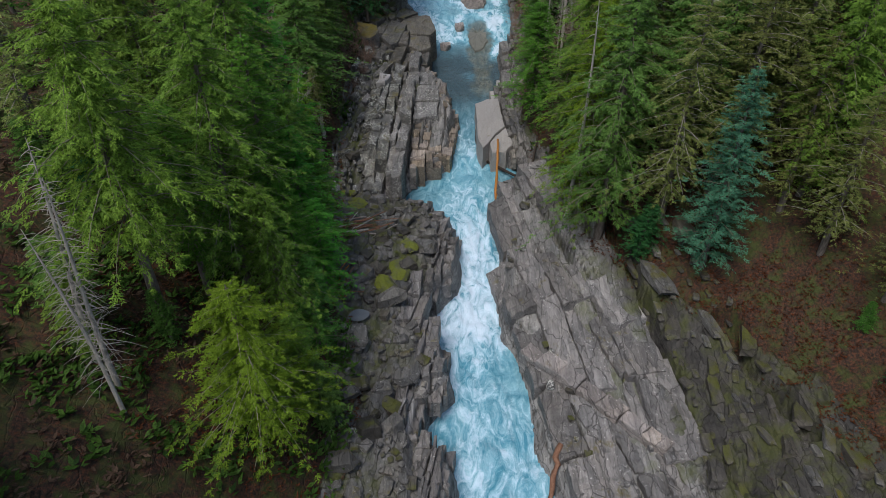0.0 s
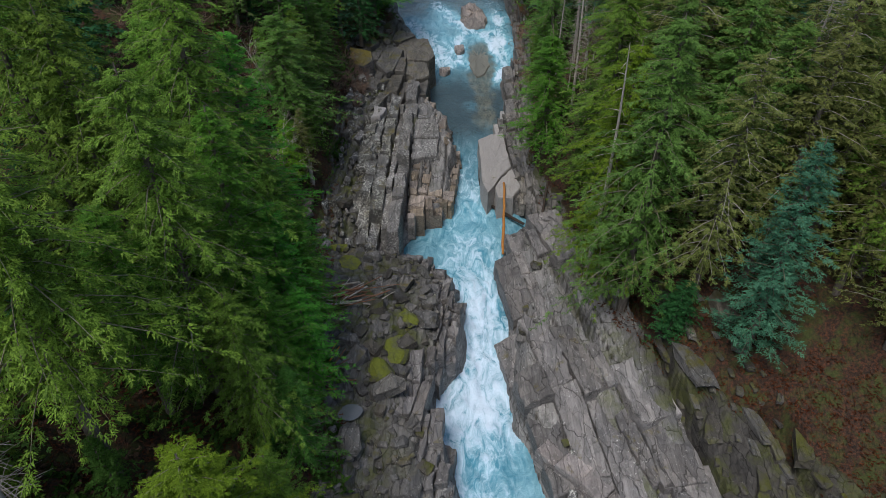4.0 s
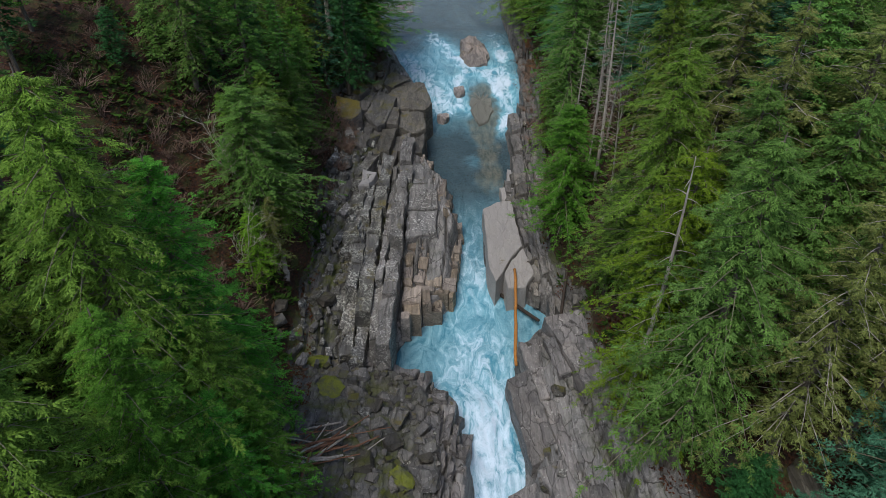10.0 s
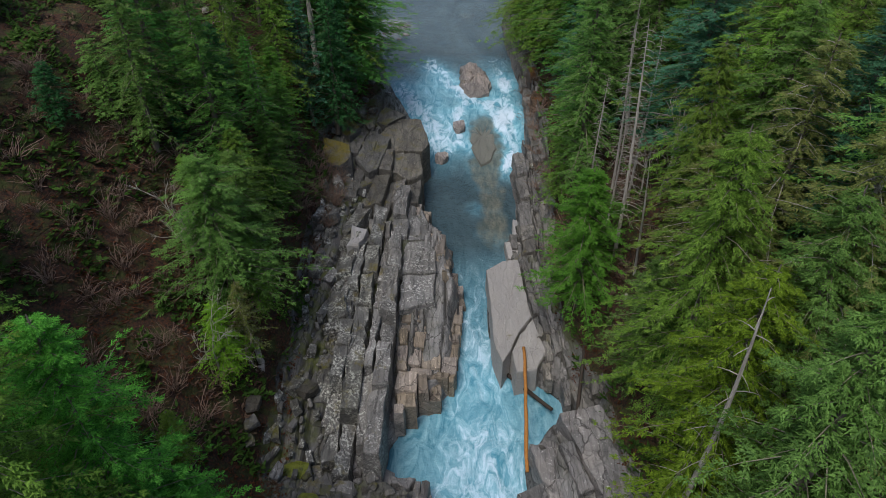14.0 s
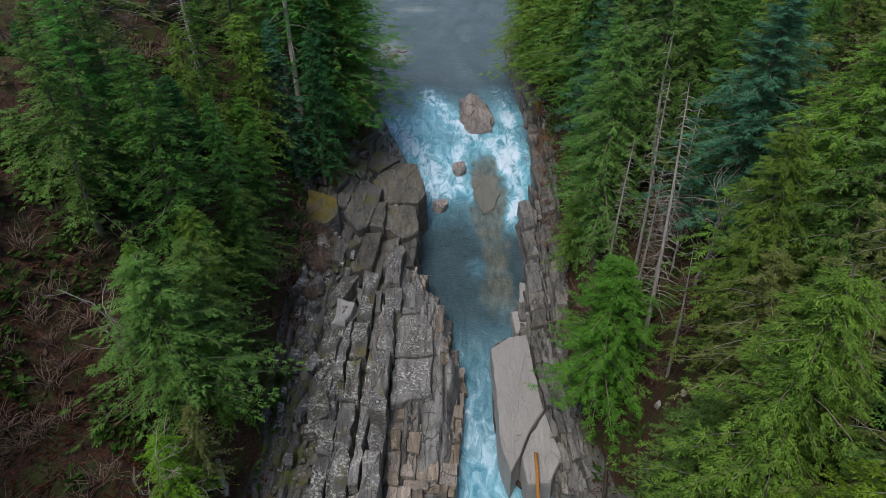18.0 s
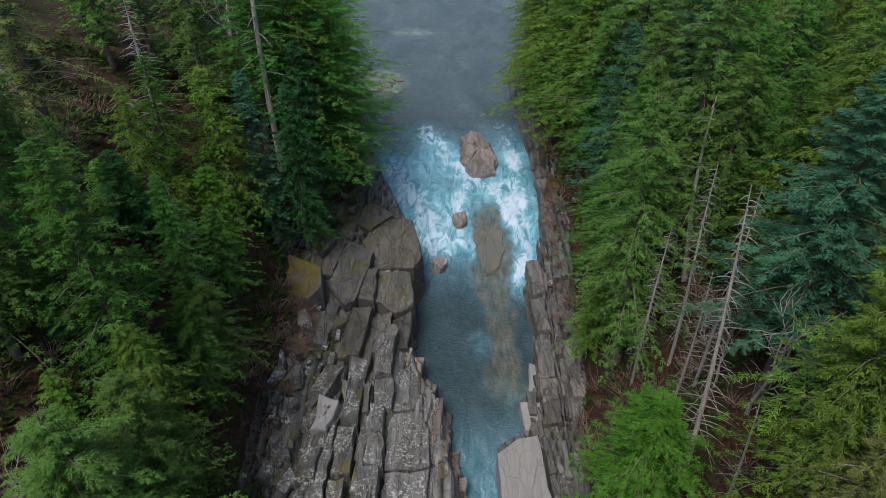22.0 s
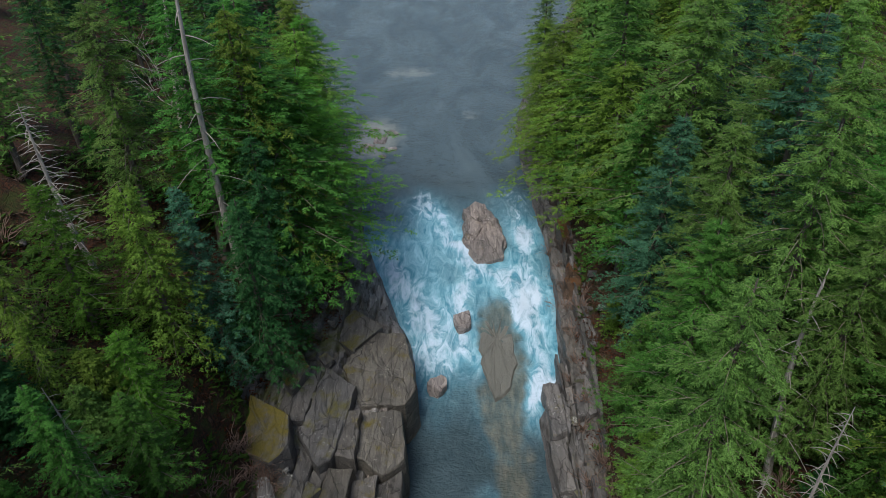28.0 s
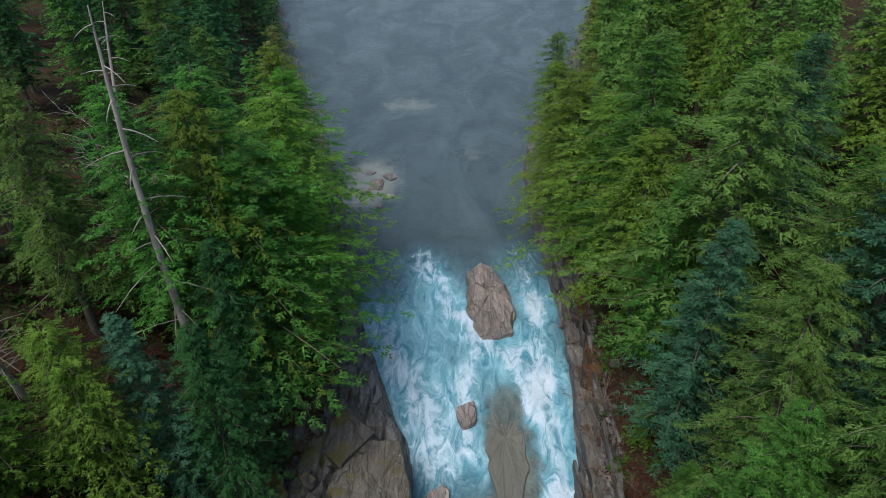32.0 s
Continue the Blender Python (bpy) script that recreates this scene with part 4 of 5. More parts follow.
FERN = leaf_material("fern_fronds", (0.022, 0.070, 0.014), (0.075, 0.170, 0.028))
RUST = leaf_material("fallen_leaves", (0.070, 0.020, 0.009), (0.165, 0.052, 0.020), (0.14, 0.072, 0.034))
STRAW = leaf_material("dead_bracken", (0.062, 0.040, 0.027), (0.17, 0.112, 0.074), (0.16, 0.105, 0.07))
undergrowth("ferns", "green ferns and salal on the forest floor", 3, 46000, 0.65, FERN, (5, 180, -0.5, 24, 0.55), 0.8, 0.50)
undergrowth("bracken", "brown dead bracken and twigs on the slopes", 4, 22000, 0.5, STRAW, (5, 200, -0.5, 26, 0.6), 0.6, 0.48)
undergrowth("fallen_leaves", "rust-red fallen leaves on dark soil", 5, 34000, 0.24, RUST, (22, 130, -1.0, 15, 0.5), 0.25, 0.45)


# ---- rock ledges: slabs that can be picked apart, split along the beds ----
def slab_mesh(corners, top, depth, bevel, origin, material, rng, across=3, along=5, rough=0.06):
    """A block of schist: corners round its plan in order (u0v0, u1v0, u1v1, u0v1), top(x, y) its upper face."""
    a, b, c, d = (np.array(q, float) for q in corners)
    mid = (a + b + c + d) / 4
    s, t = np.linspace(0, 1, across + 1), np.linspace(0, 1, along + 1)
    S, T = np.meshgrid(s, t, indexing="ij")
    S2 = np.clip(S + (rng.random(S.shape) - 0.5) * 0.16 * (S > 0) * (S < 1), 0, 1)
    T2 = np.clip(T + (rng.random(T.shape) - 0.5) * 0.10 * (T > 0) * (T < 1), 0, 1)
    P = ((1 - S2) * (1 - T2))[..., None] * a + (S2 * (1 - T2))[..., None] * b + (S2 * T2)[..., None] * c + ((1 - S2) * T2)[..., None] * d
    rim = (S == 0) | (S == 1) | (T == 0) | (T == 1)
    P = P + rng.normal(0, rough * 0.9, P.shape)
    z = top(P[..., 0], P[..., 1]) + rng.normal(0, rough, S.shape)
    inset = P + (mid - P) * np.where(rim, bevel / (np.linalg.norm(P - mid, axis=-1) + 0.01), 0)[..., None]
    verts = [np.concatenate([inset, z[..., None]], -1).reshape(-1, 3)]
    faces = grid_faces(across + 1, along + 1)[:, ::-1].tolist()
    k = along + 1
    ring = [i * k for i in range(across)] + [across * k + j for j in range(along)] + [i * k + along for i in range(across, 0, -1)] + [j for j in range(along, 0, -1)]
    outer, zr = P.reshape(-1, 2)[ring], z.reshape(-1)[ring]
    n0, n = (across + 1) * (along + 1), len(ring)
    verts.append(np.concatenate([outer, (zr - bevel * rng.uniform(0.7, 1.5, n))[:, None]], 1))
    verts.append(np.concatenate([outer + (outer - mid) * 0.05, (zr - depth)[:, None]], 1))
    for q in range(n):
        r = (q + 1) % n
        faces += [[ring[q], n0 + q, n0 + r, ring[r]], [n0 + q, n0 + n + q, n0 + n + r, n0 + r]]
    me = mesh_from("rock_slab", np.concatenate(verts) - np.array(origin), faces, material)
    return me


def poly_block(outline, z0, slope, depth, bevel, origin, material, rng, rough=0.05):
    """A block of rock with any outline in plan (counted round), a nearly flat top at z0 about its middle and broken sides."""
    outline = np.array(outline, float)
    mid = outline.mean(0)
    ring = []
    for a, b in zip(outline, np.roll(outline, -1, 0)):
        n = max(2, int(np.linalg.norm(b - a) / 0.8))
        for q in range(n):
            ring.append(a + (b - a) * q / n + (rng.normal(0, rough * 1.6, 2) if q else 0))
    ring = np.array(ring)
    n = len(ring)

    def height(p, wild):
        return z0 + (p - mid) @ np.array(slope) + rng.normal(0, wild, len(p))

    far = np.linalg.norm(ring - mid, axis=1)[:, None]
    layers = []
    for inset in (bevel, 0.35, 0.7):
        p = ring + (mid - ring) * (bevel / far if inset == bevel else inset) + rng.normal(0, 0 if inset == bevel else rough, (n, 2))
        layers.append(np.c_[p, height(p, rough * 0.8)])
    edge = np.c_[ring, height(ring, rough) - bevel * rng.uniform(0.6, 1.8, n)]
    ledge = np.c_[ring + (ring - mid) * 0.02 + rng.normal(0, rough, (n, 2)), edge[:, 2] - depth * rng.uniform(0.25, 0.5, n)]
    foot = np.c_[ring + (ring - mid) * 0.07, np.full(n, z0 - depth)]
    rings = layers[::-1] + [edge, ledge, foot]
    verts = np.concatenate([[[*mid, z0]]] + rings) - np.array(origin)
    q, r = np.arange(n), (np.arange(n) + 1) % n
    flip = np.sum(outline[:, 0] * np.roll(outline[:, 1], -1) - np.roll(outline[:, 0], -1) * outline[:, 1]) < 0
    faces = [np.stack([0 * q, 1 + q, 1 + r], 1)]
    for k in range(len(rings) - 1):
        a, b = 1 + k * n, 1 + (k + 1) * n
        faces += [np.stack([a + q, b + q, b + r], 1), np.stack([a + q, b + r, a + r], 1)]
    faces = np.concatenate(faces)
    return mesh_from("rock_slab", verts, faces[:, ::-1] if flip else faces, material)


def ledges(name, label, place, seed, turn, y_range, left, width, length, lift, material, limit=290, tilt=0.25, reach=(0.15, 60), depth=1.8, x_range=(-99, 99), slot=None, rise=0.0, twist=3.0):
    """A bank of slabs laid along the beds: turn is the strike from +y towards +x in degrees."""
    rng = np.random.default_rng(seed)
    c, s = math.cos(radians(turn)), math.sin(radians(turn))
    origin = (place[0], place[1], ground_at(*place))
    bank = tagged(new(name), label, "rock ledge")
    bank.location = origin
    u, made = -45.0, 0
    while u < 45:
        w = rng.uniform(*width) * (0.5 if rng.random() < 0.3 else 1)
        v, level = -75.0 - rng.uniform(0, 5), rng.normal(0, lift)
        slope = rng.normal(0.1, tilt)
        while v < 75:
            long = rng.uniform(*length)
            cx, cy = 0 + (u + w / 2) * c + (v + long / 2) * s, 80 - (u + w / 2) * s + (v + long / 2) * c
            here = y_range[0] < cy < y_range[1] and x_range[0] < cx < x_range[1]
            if slot and slot[2] < cy < slot[3] and u < slot[1] and u + w > slot[0]:
                here = False
            if here and made < limit:
                z0, rock, _, d, is_l = (q[0] for q in land(np.array([cx]), np.array([cy]), False))
                if rock > 0.45 and bool(is_l) == left and reach[0] < d < reach[1]:
                    near = land(np.array([cx - 0.7, cx + 0.7, cx, cx]), np.array([cy, cy, cy - 1.2, cy + 1.2]), False)[0]
                    gx_, gy_ = np.clip((near[1] - near[0]) / 1.4, -0.5, 0.5), np.clip((near[3] - near[2]) / 2.4, -0.2, 0.2)
                    h = z0 + level + rise + rng.normal(0.05, lift * 0.7)
                    tx, ty = gx_ * 0.55 + slope * c, gy_ * 0.5 - slope * s + rng.normal(0, 0.03)
                    skew, g = rng.normal(0, 0.35, 4), 0.02 + 0.05 * rng.random() ** 2
                    corners = []
                    for q, (du, dv) in enumerate(((g, g), (w - g, g), (w - g, long - g), (g, long - g))):
                        vv = v + dv + skew[q // 2 * 2] + (0.35 * skew[q])
                        uu = u + du + rng.normal(0, 0.06)
                        corners.append((uu * c + vv * s, 80 - uu * s + vv * c))
                    ta = radians(rng.normal(0, twist))
                    corners = [(cx + (p - cx) * math.cos(ta) - (q - cy) * math.sin(ta), cy + (p - cx) * math.sin(ta) + (q - cy) * math.cos(ta)) for p, q in corners]
                    me = slab_mesh(corners, lambda x, y: h + tx * (x - cx) + ty * (y - cy), depth, rng.uniform(0.04, 0.12), origin, material, rng,
                                   2 if w < 0.9 else 4, max(3, int(long / 0.6)), 0.04 + 0.035 * rng.random())
                    part("rock_slab", me, bank)
                    made += 1
            v += long
        u += w
    return made


ledges("rock_ledge", "pale grey schist slabs sloping into the river", (10, 45), 1, -12, (24, 70), False, (1.0, 3.4), (3.5, 10.0), 0.20, ROCK, reach=(0.5, 10.8), tilt=0.13, slot=(5.4, 6.2, 50, 64))
ledges("rock_ledge", "narrow grey rock ledge along the calm river", (9, 108), 2, 2, (92, 150), False, (0.5, 1.5), (2.5, 8.0), 0.25, ROCK_SPUR, reach=(0.2, 7))
ledges("rock_ledge", "weathered rock ledge behind the flat slab", (9, 82), 3, -3, (70, 92), False, (0.6, 1.6), (1.5, 5.5), 0.25, ROCK_SPUR, x_range=(7, 14))
ledges("rock_ledge", "stepped tan rock blocks going down to the chute", (-2, 96), 4, 3, (88, 112), True, (0.5, 1.3), (1.0, 2.8), 0.24, ROCK_TAN, tilt=0.2, reach=(0.1, 3.0), rise=-0.75)
ledges("rock_ledge", "grey schist slabs with white lichen below the falls", (-6, 103), 14, 5, (98, 112), True, (1.0, 2.9), (3.0, 9.0), 0.30, ROCK_BROWN, tilt=0.16, reach=(3.4, 8.0), rise=0.3, twist=1.5)
# the headland: high grey slabs, and tan steps below them down to the chute
rng = np.random.default_rng(61)
headland = tagged(new("rock_ledge"), "high grey schist slabs with white lichen above the chute", "rock ledge")
headland.location = (-6, 82, 0)
lanes = (-6.1, -7.5, -8.4, -10.0, -11.3)
for lane, (x1, x0) in enumerate(zip(lanes, lanes[1:])):
    y = 65.6 + rng.uniform(0, 2)
    while y < 98 - 2.2 * lane:
        y1 = y + rng.uniform(3.0, 7.5)
        lean_x = 0.018 * (82 - y)
        top = 4.7 + 0.035 * (y - 66) - 0.15 * lane + rng.normal(0, 0.34) - (1.6 if y < 69 and lane > 1 else 0)
        k = rng.normal(0, 0.12, 8)
        outline = ((x0 - lean_x + 0.06 + k[0], y + 0.06 + k[1]), (x1 - lean_x - 0.06 + k[2], y + 0.06 + k[3]), (x1 - lean_x - 0.06 + k[4], y1 - 0.06 + k[5]), (x0 - lean_x + 0.06 + k[6], y1 - 0.06 + k[7]))
        part("rock_slab", poly_block(outline, top, (rng.normal(-0.10, 0.16), rng.normal(0.01, 0.03)), 4.5, 0.09, (-6, 82, 0), ROCK_GREY if lane < 2 else ROCK_LICHEN, rng, 0.055), headland)
        y = y1
for outline, top, sx in ((((-6.0, 83.2), (-2.6, 84.3), (-2.5, 88.6), (-6.0, 88.2)), 4.0, -0.03), (((-6.0, 88.3), (-2.5, 88.7), (-2.6, 92.2), (-3.2, 94.0), (-6.1, 93.6)), 4.3, -0.02),
                         (((-6.1, 93.7), (-3.2, 94.1), (-3.4, 97.0), (-4.4, 98.9), (-6.2, 97.6)), 4.5, -0.04)):
    part("rock_slab", poly_block(outline, top, (sx, 0.02), 4.5, 0.10, (-6, 82, 0), ROCK_GREY, rng, 0.05), headland)
steps = tagged(new("rock_ledge"), "tan stepped rock blocks going down to the chute", "rock ledge")
steps.location = (-3, 80, 0)
y = 70.4
while y < 92:
    y1 = y + rng.uniform(0.9, 2.3)
    river = float(table(EDGE_L, (y + y1) / 2)) + 0.35
    inner = -5.9 if y < 83 else -2.5
    x, k = inner, 0
    top = 3.3 if y < 83 else 2.9
    while x < river - 0.35 and k < 7:
        x1 = min(x + rng.uniform(0.8, 2.0), river)
        x1 = river if river - x1 < 0.4 else x1
        j = rng.normal(0, 0.08, 8)
        z0 = max(0.7, top - 2.3 * ((x + x1) / 2 - inner) / max(river - inner, 1)) + rng.normal(0, 0.2)
        part("rock_slab", poly_block(((x + 0.02 + j[0], y + 0.03 + j[1]), (x1 - 0.02 + j[2], y + 0.03 + j[3]), (x1 - 0.02 + j[4], y1 - 0.03 + j[5]), (x + 0.02 + j[6], y1 - 0.03 + j[7])), z0, (rng.normal(0, 0.05), rng.normal(0, 0.04)), 3.2, 0.06, (-3, 80, 0), ROCK_TAN, rng, 0.04), steps)
        x, k = x1, k + 1
    y = y1
ledges("rock_ledge", "dark broken ledges with lichen on the upper bank", (-11, 88), 24, 2, (64, 104), True, (0.5, 2.0), (0.9, 3.6), 0.48, ROCK_LICHEN, tilt=0.45, reach=(8.0, 14), twist=12, x_range=(-99, -10.2))
ledges("rock_ledge", "pale fractured rock blocks at the edge of the rapids", (-1, 50), 6, 7, (24, 73), True, (0.6, 1.8), (0.9, 3.2), 0.22, ROCK, reach=(0.2, 3.2))
# the oblique pale ledge across the near slabs
rng = np.random.default_rng(77)
ledge = tagged(new("rock_ledge"), "straight pale ledge of split rock crossing the slabs", "rock ledge")
lo, hi = np.array((6.6, 41.9)), np.array((16.6, 30.0))
ledge.location = (*lo, ground_at(*lo))
for n in range(7):
    a, b = lo + (hi - lo) * n / 7, lo + (hi - lo) * (n + 0.97) / 7
    side = np.array((0.76, 0.65)) * rng.uniform(0.55, 0.85)
    top_z = max(ground_at(*((a + b) / 2)), -0.2) + 0.55
    part("rock_slab", slab_mesh((a - side, a + side, b + side, b - side), lambda x, y: top_z + 0.1 * (x - a[0]), 2.0, 0.08, tuple(ledge.location), ROCK_PALE, rng, 3, 3, 0.05), ledge)


# ---- single rocks ----
def rock_mesh(seed, material, points=12, flat=0.0, boxy=1.0):
    """An angular boulder about 2 m across: a box with broken corners and worn edges."""
    rng = np.random.default_rng(seed)
    bm = bmesh.new()
    box = [(a, b, c) for a in (-1, 1) for b in (-1, 1) for c in (-1, 1)]
    cloud = np.concatenate([np.array(box) * rng.uniform(0.52, 0.92, (8, 3)) * boxy, unit(rng.normal(0, 1, (points, 3))) * rng.uniform(0.9, 1.05, (points, 1))])
    for p in cloud:
        bm.verts.new((p[0], p[1], min(p[2], 1 - flat)))
    bmesh.ops.convex_hull(bm, input=bm.verts)
    bmesh.ops.dissolve_limit(bm, angle_limit=radians(14), verts=bm.verts, edges=bm.edges)
    bmesh.ops.bevel(bm, geom=list(bm.edges), offset=0.035, segments=1, affect="EDGES", clamp_overlap=True)
    bmesh.ops.triangulate(bm, faces=bm.faces)
    bmesh.ops.subdivide_edges(bm, edges=[e for e in bm.edges if e.calc_length() > 0.5], cuts=1)
    for v in bm.verts:
        v.co += Vector(rng.normal(0, 0.032, 3))
    bmesh.ops.triangulate(bm, faces=bm.faces)
    me = bpy.data.meshes.new("boulder")
    bm.to_mesh(me)
    bm.free()
    me.materials.append(material)
    return me


def boulder(x, y, z, size, turn, seed, material, label, name="boulder", tip=(0, 0), points=7, flat=0.3, boxy=1.0):
    ob = tagged(new(name, rock_mesh(seed, material, points, flat, boxy)), label, "boulder")
    ob.matrix_basis = pose(x, y, z, tip[0], tip[1], turn) @ Matrix.Diagonal((*(v / 2 for v in size), 1))
    return ob


# blocks at the head of the gorge
for outline, z0, slope, depth, mat, label in (
        (((-17.0, 110.6), (-13.3, 108.3), (-12.9, 105.6), (-14.2, 104.4), (-16.2, 105.4)), 8.2, (0.12, 0.14), 5.5, ROCK_GOLD, "golden moss-covered block of rock"),
        (((-12.9, 108.0), (-11.4, 114.4), (-8.6, 112.2), (-9.6, 106.4), (-10.8, 104.9)), 7.0, (0.05, 0.10), 6.0, ROCK_MOSSY, "dark angular boulder with lichen and moss"),
        (((-10.2, 115.2), (-8.5, 119.7), (-4.9, 119.4), (-3.6, 113.2), (-4.6, 111.4), (-8.2, 111.0)), 6.4, (-0.06, 0.06), 7.0, ROCK_BROWN, "large grey weathered block above the falls"),
        (((-9.3, 107.0), (-8.2, 110.4), (-4.8, 110.9), (-4.3, 106.2), (-6.0, 104.8)), 5.8, (-0.10, 0.05), 6.0, ROCK_BROWN, "layered grey rock block"),
        (((-8.6, 104.6), (-6.0, 104.5), (-4.5, 105.6), (-4.7, 101.0), (-8.0, 100.7)), 5.0, (-0.06, 0.05), 5.0, ROCK_BROWN, "stepped brown rock block below the falls"),
        (((-16.6, 115.0), (-14.9, 117.0), (-12.6, 113.6), (-13.8, 111.2)), 8.2, (0.10, 0.08), 5.0, ROCK_GOLD, "mossy orange-brown boulder under the trees"),
        # last block replaces a puddle, its sky reflection given as pale rock colour
        (((-11.9, 90.8), (-11.7, 94.4), (-9.9, 93.7), (-10.2, 92.0), (-10.6, 90.8)), 6.1, (0.0, 0.0), 2.0, ROCK_SMOOTH, "flat pale block standing in for a sky-reflecting puddle on the upper bank")):
    centre = np.mean(outline, 0)
    ob = tagged(new("boulder", poly_block(outline, z0, slope, depth, 0.12, (*centre, z0 - 3), mat, np.random.default_rng(int(abs(centre[0]) * 10)), 0.06)), label, "boulder")
    ob.location = (*centre, z0 - 3)
boulder(-18.0, 106.0, 6.6, (3.2, 4.0, 4.4), 10, 5, ROCK_GOLD, "small moss-covered rock in the shade")
boulder(-12.6, 103.4, 4.8, (3.4, 4.2, 3.6), 60, 7, ROCK_MOSSY, "dark broken rock block")
boulder(-16.6, 102.0, 6.0, (3.0, 4.6, 3.4), 20, 8, ROCK_GOLD, "moss-grown rock at the forest edge")
boulder(-9.6, 119.5, 5.4, (5.0, 5.0, 4.6), 50, 9, ROCK_MOSSY, "dark shaded rock beside the falls")
# rocks in the falls
ob = tagged(new("rock_island", poly_block(((1.1, 144.8), (2.6, 146.2), (3.9, 145.4), (5.4, 141.5), (6.0, 138.6), (5.6, 135.2), (2.5, 134.8), (0.8, 139.2)), 4.3, (0.05, 0.07), 3.4, 0.45, (3.4, 140, 2), ROCK_PALE, np.random.default_rng(11), 0.13)),
            "long pinkish rock island with dark cracks in the falls", "boulder")
ob.location = (3.4, 140, 2)
boulder(0.6, 125.3, 2.4, (2.0, 2.6, 1.9), 10, 12, ROCK_PALE, "small brown rock splitting the falls", "rock")
boulder(-2.0, 117.2, 1.2, (2.6, 2.4, 3.6), 30, 13, ROCK_PALE, "pointed grey rock at the foot of the falls", "rock", points=8, flat=0, boxy=0.7)
shelf_at = (3.8, 123.5, 0)
ob = tagged(new("rock_shelf", poly_block(((1.9, 131.0), (2.1, 126.0), (2.2, 120.2), (3.4, 115.6), (5.0, 117.0), (5.9, 120.1), (5.7, 126.0), (5.3, 130.0)), 1.98, (0.0, 0.082), 3.0, 0.25, shelf_at, ROCK_SHELF, np.random.default_rng(14), 0.07)),
            "smooth wet grey-olive rock shelf between the two falls", "boulder")
ob.location = shelf_at
for x, y, z, size, turn, seed in ((13.0, 136.5, 5.0, (3.6, 5.0, 4.6), 10, 81), (12.6, 129.0, 4.6, (2.8, 5.4, 4.4), -8, 82), (13.6, 143.5, 5.4, (3.2, 5.0, 4.0), 24, 83)):
    boulder(x, y, z, size, turn, seed, ROCK_RUST, "rust-brown rock face with orange moss beside the falls", points=9, boxy=0.9)
boulder(4.6, 132.6, 2.3, (2.6, 4.0, 1.6), -20, 15, ROCK_WET, "wet rock lip of the falls", "rock_shelf", flat=0.5)
boulder(5.0, 107.5, -0.5, (3.2, 9.0, 2.6), 2, 16, ROCK_WET, "submerged brown rock shelf under clear water", "rock_shelf", points=40, flat=0.5, boxy=0.6)
for n, (x, y, s) in enumerate(((-11.2, 166.2, 2.4), (-9.6, 168.6, 1.7), (-13.0, 164.2, 1.6), (-9.2, 163.0, 1.2), (-12.4, 169.8, 1.3), (-10.4, 160.6, 1.0))):
    boulder(x, y, 3.4, (s, s * 1.5, 1.3), 35 * n, 170 + n, ROCK_PALE, "low pale rock breaking the surface of the pool", "rock", flat=0.4)
# cushions of moss over the rock above the rapids
for n, (x, y, a, b) in enumerate(((-5.6, 49.6, 2.6, 4.2), (-6.6, 46.6, 2.2, 3.0), (-4.8, 53.2, 1.8, 2.6), (-11.6, 62.5, 3.0, 3.6), (-13.2, 66.5, 2.4, 3.0))):
    boulder(x, y, floor_at(x, y) + 0.15, (a, b, 1.5), 20 * n + 5, 190 + n, ROCK_GREEN, "rounded rock covered in yellow-green moss", "mossy_rock", points=24, flat=0.2, boxy=0.75)
# dark rubble between the rapids and the forest, worn blocks of all sizes wedged together
RUBBLE = [rock_mesh(230 + n, mat, 10, 0.15, 0.85) for n, mat in enumerate((ROCK_LOW, ROCK_DIM, ROCK_LOW, ROCK_DIM, ROCK_MOSSY, ROCK_DIM))]
rng = np.random.default_rng(23)
laid = []
for _ in range(2600):
    y = rng.uniform(24, 68)
    d = rng.uniform(2.6, 9.5)
    x = float(table(EDGE_L, y)) - d
    size = 0.5 + 2.1 * rng.random() ** 2.2
    if x < table(BANK_L, y, 3) - 0.5 or any((x - a) ** 2 + (y - b) ** 2 < (0.42 * (size + c)) ** 2 for a, b, c in laid) or math.hypot(x + 8.6, y - 42) < 1.4 + size / 2 or math.hypot((x + 10.6) / 3, (y - 55.2) / 1.6) < 1:
        continue
    laid.append((x, y, size))
    if len(laid) > 210:
        break
    ob = tagged(new("rubble_block", RUBBLE[len(laid) % 6]), "dark worn block of schist wedged in the rubble bank", "boulder", "rubble above the rapids")
    ob.matrix_basis = pose(x, y, floor_at(x, y) + 0.10 * size, rng.uniform(-14, 14), rng.uniform(-14, 14), rng.uniform(0, 360)) @ Matrix.Diagonal((size * 0.5, size * rng.uniform(0.5, 0.8), size * 0.36, 1))
BROKEN = [rock_mesh(260 + n, mat, 6, 0.1, 0.95) for n, mat in enumerate((ROCK_LICHEN, ROCK_GREY, ROCK_LICHEN, ROCK_MOSSY))]
laid = []
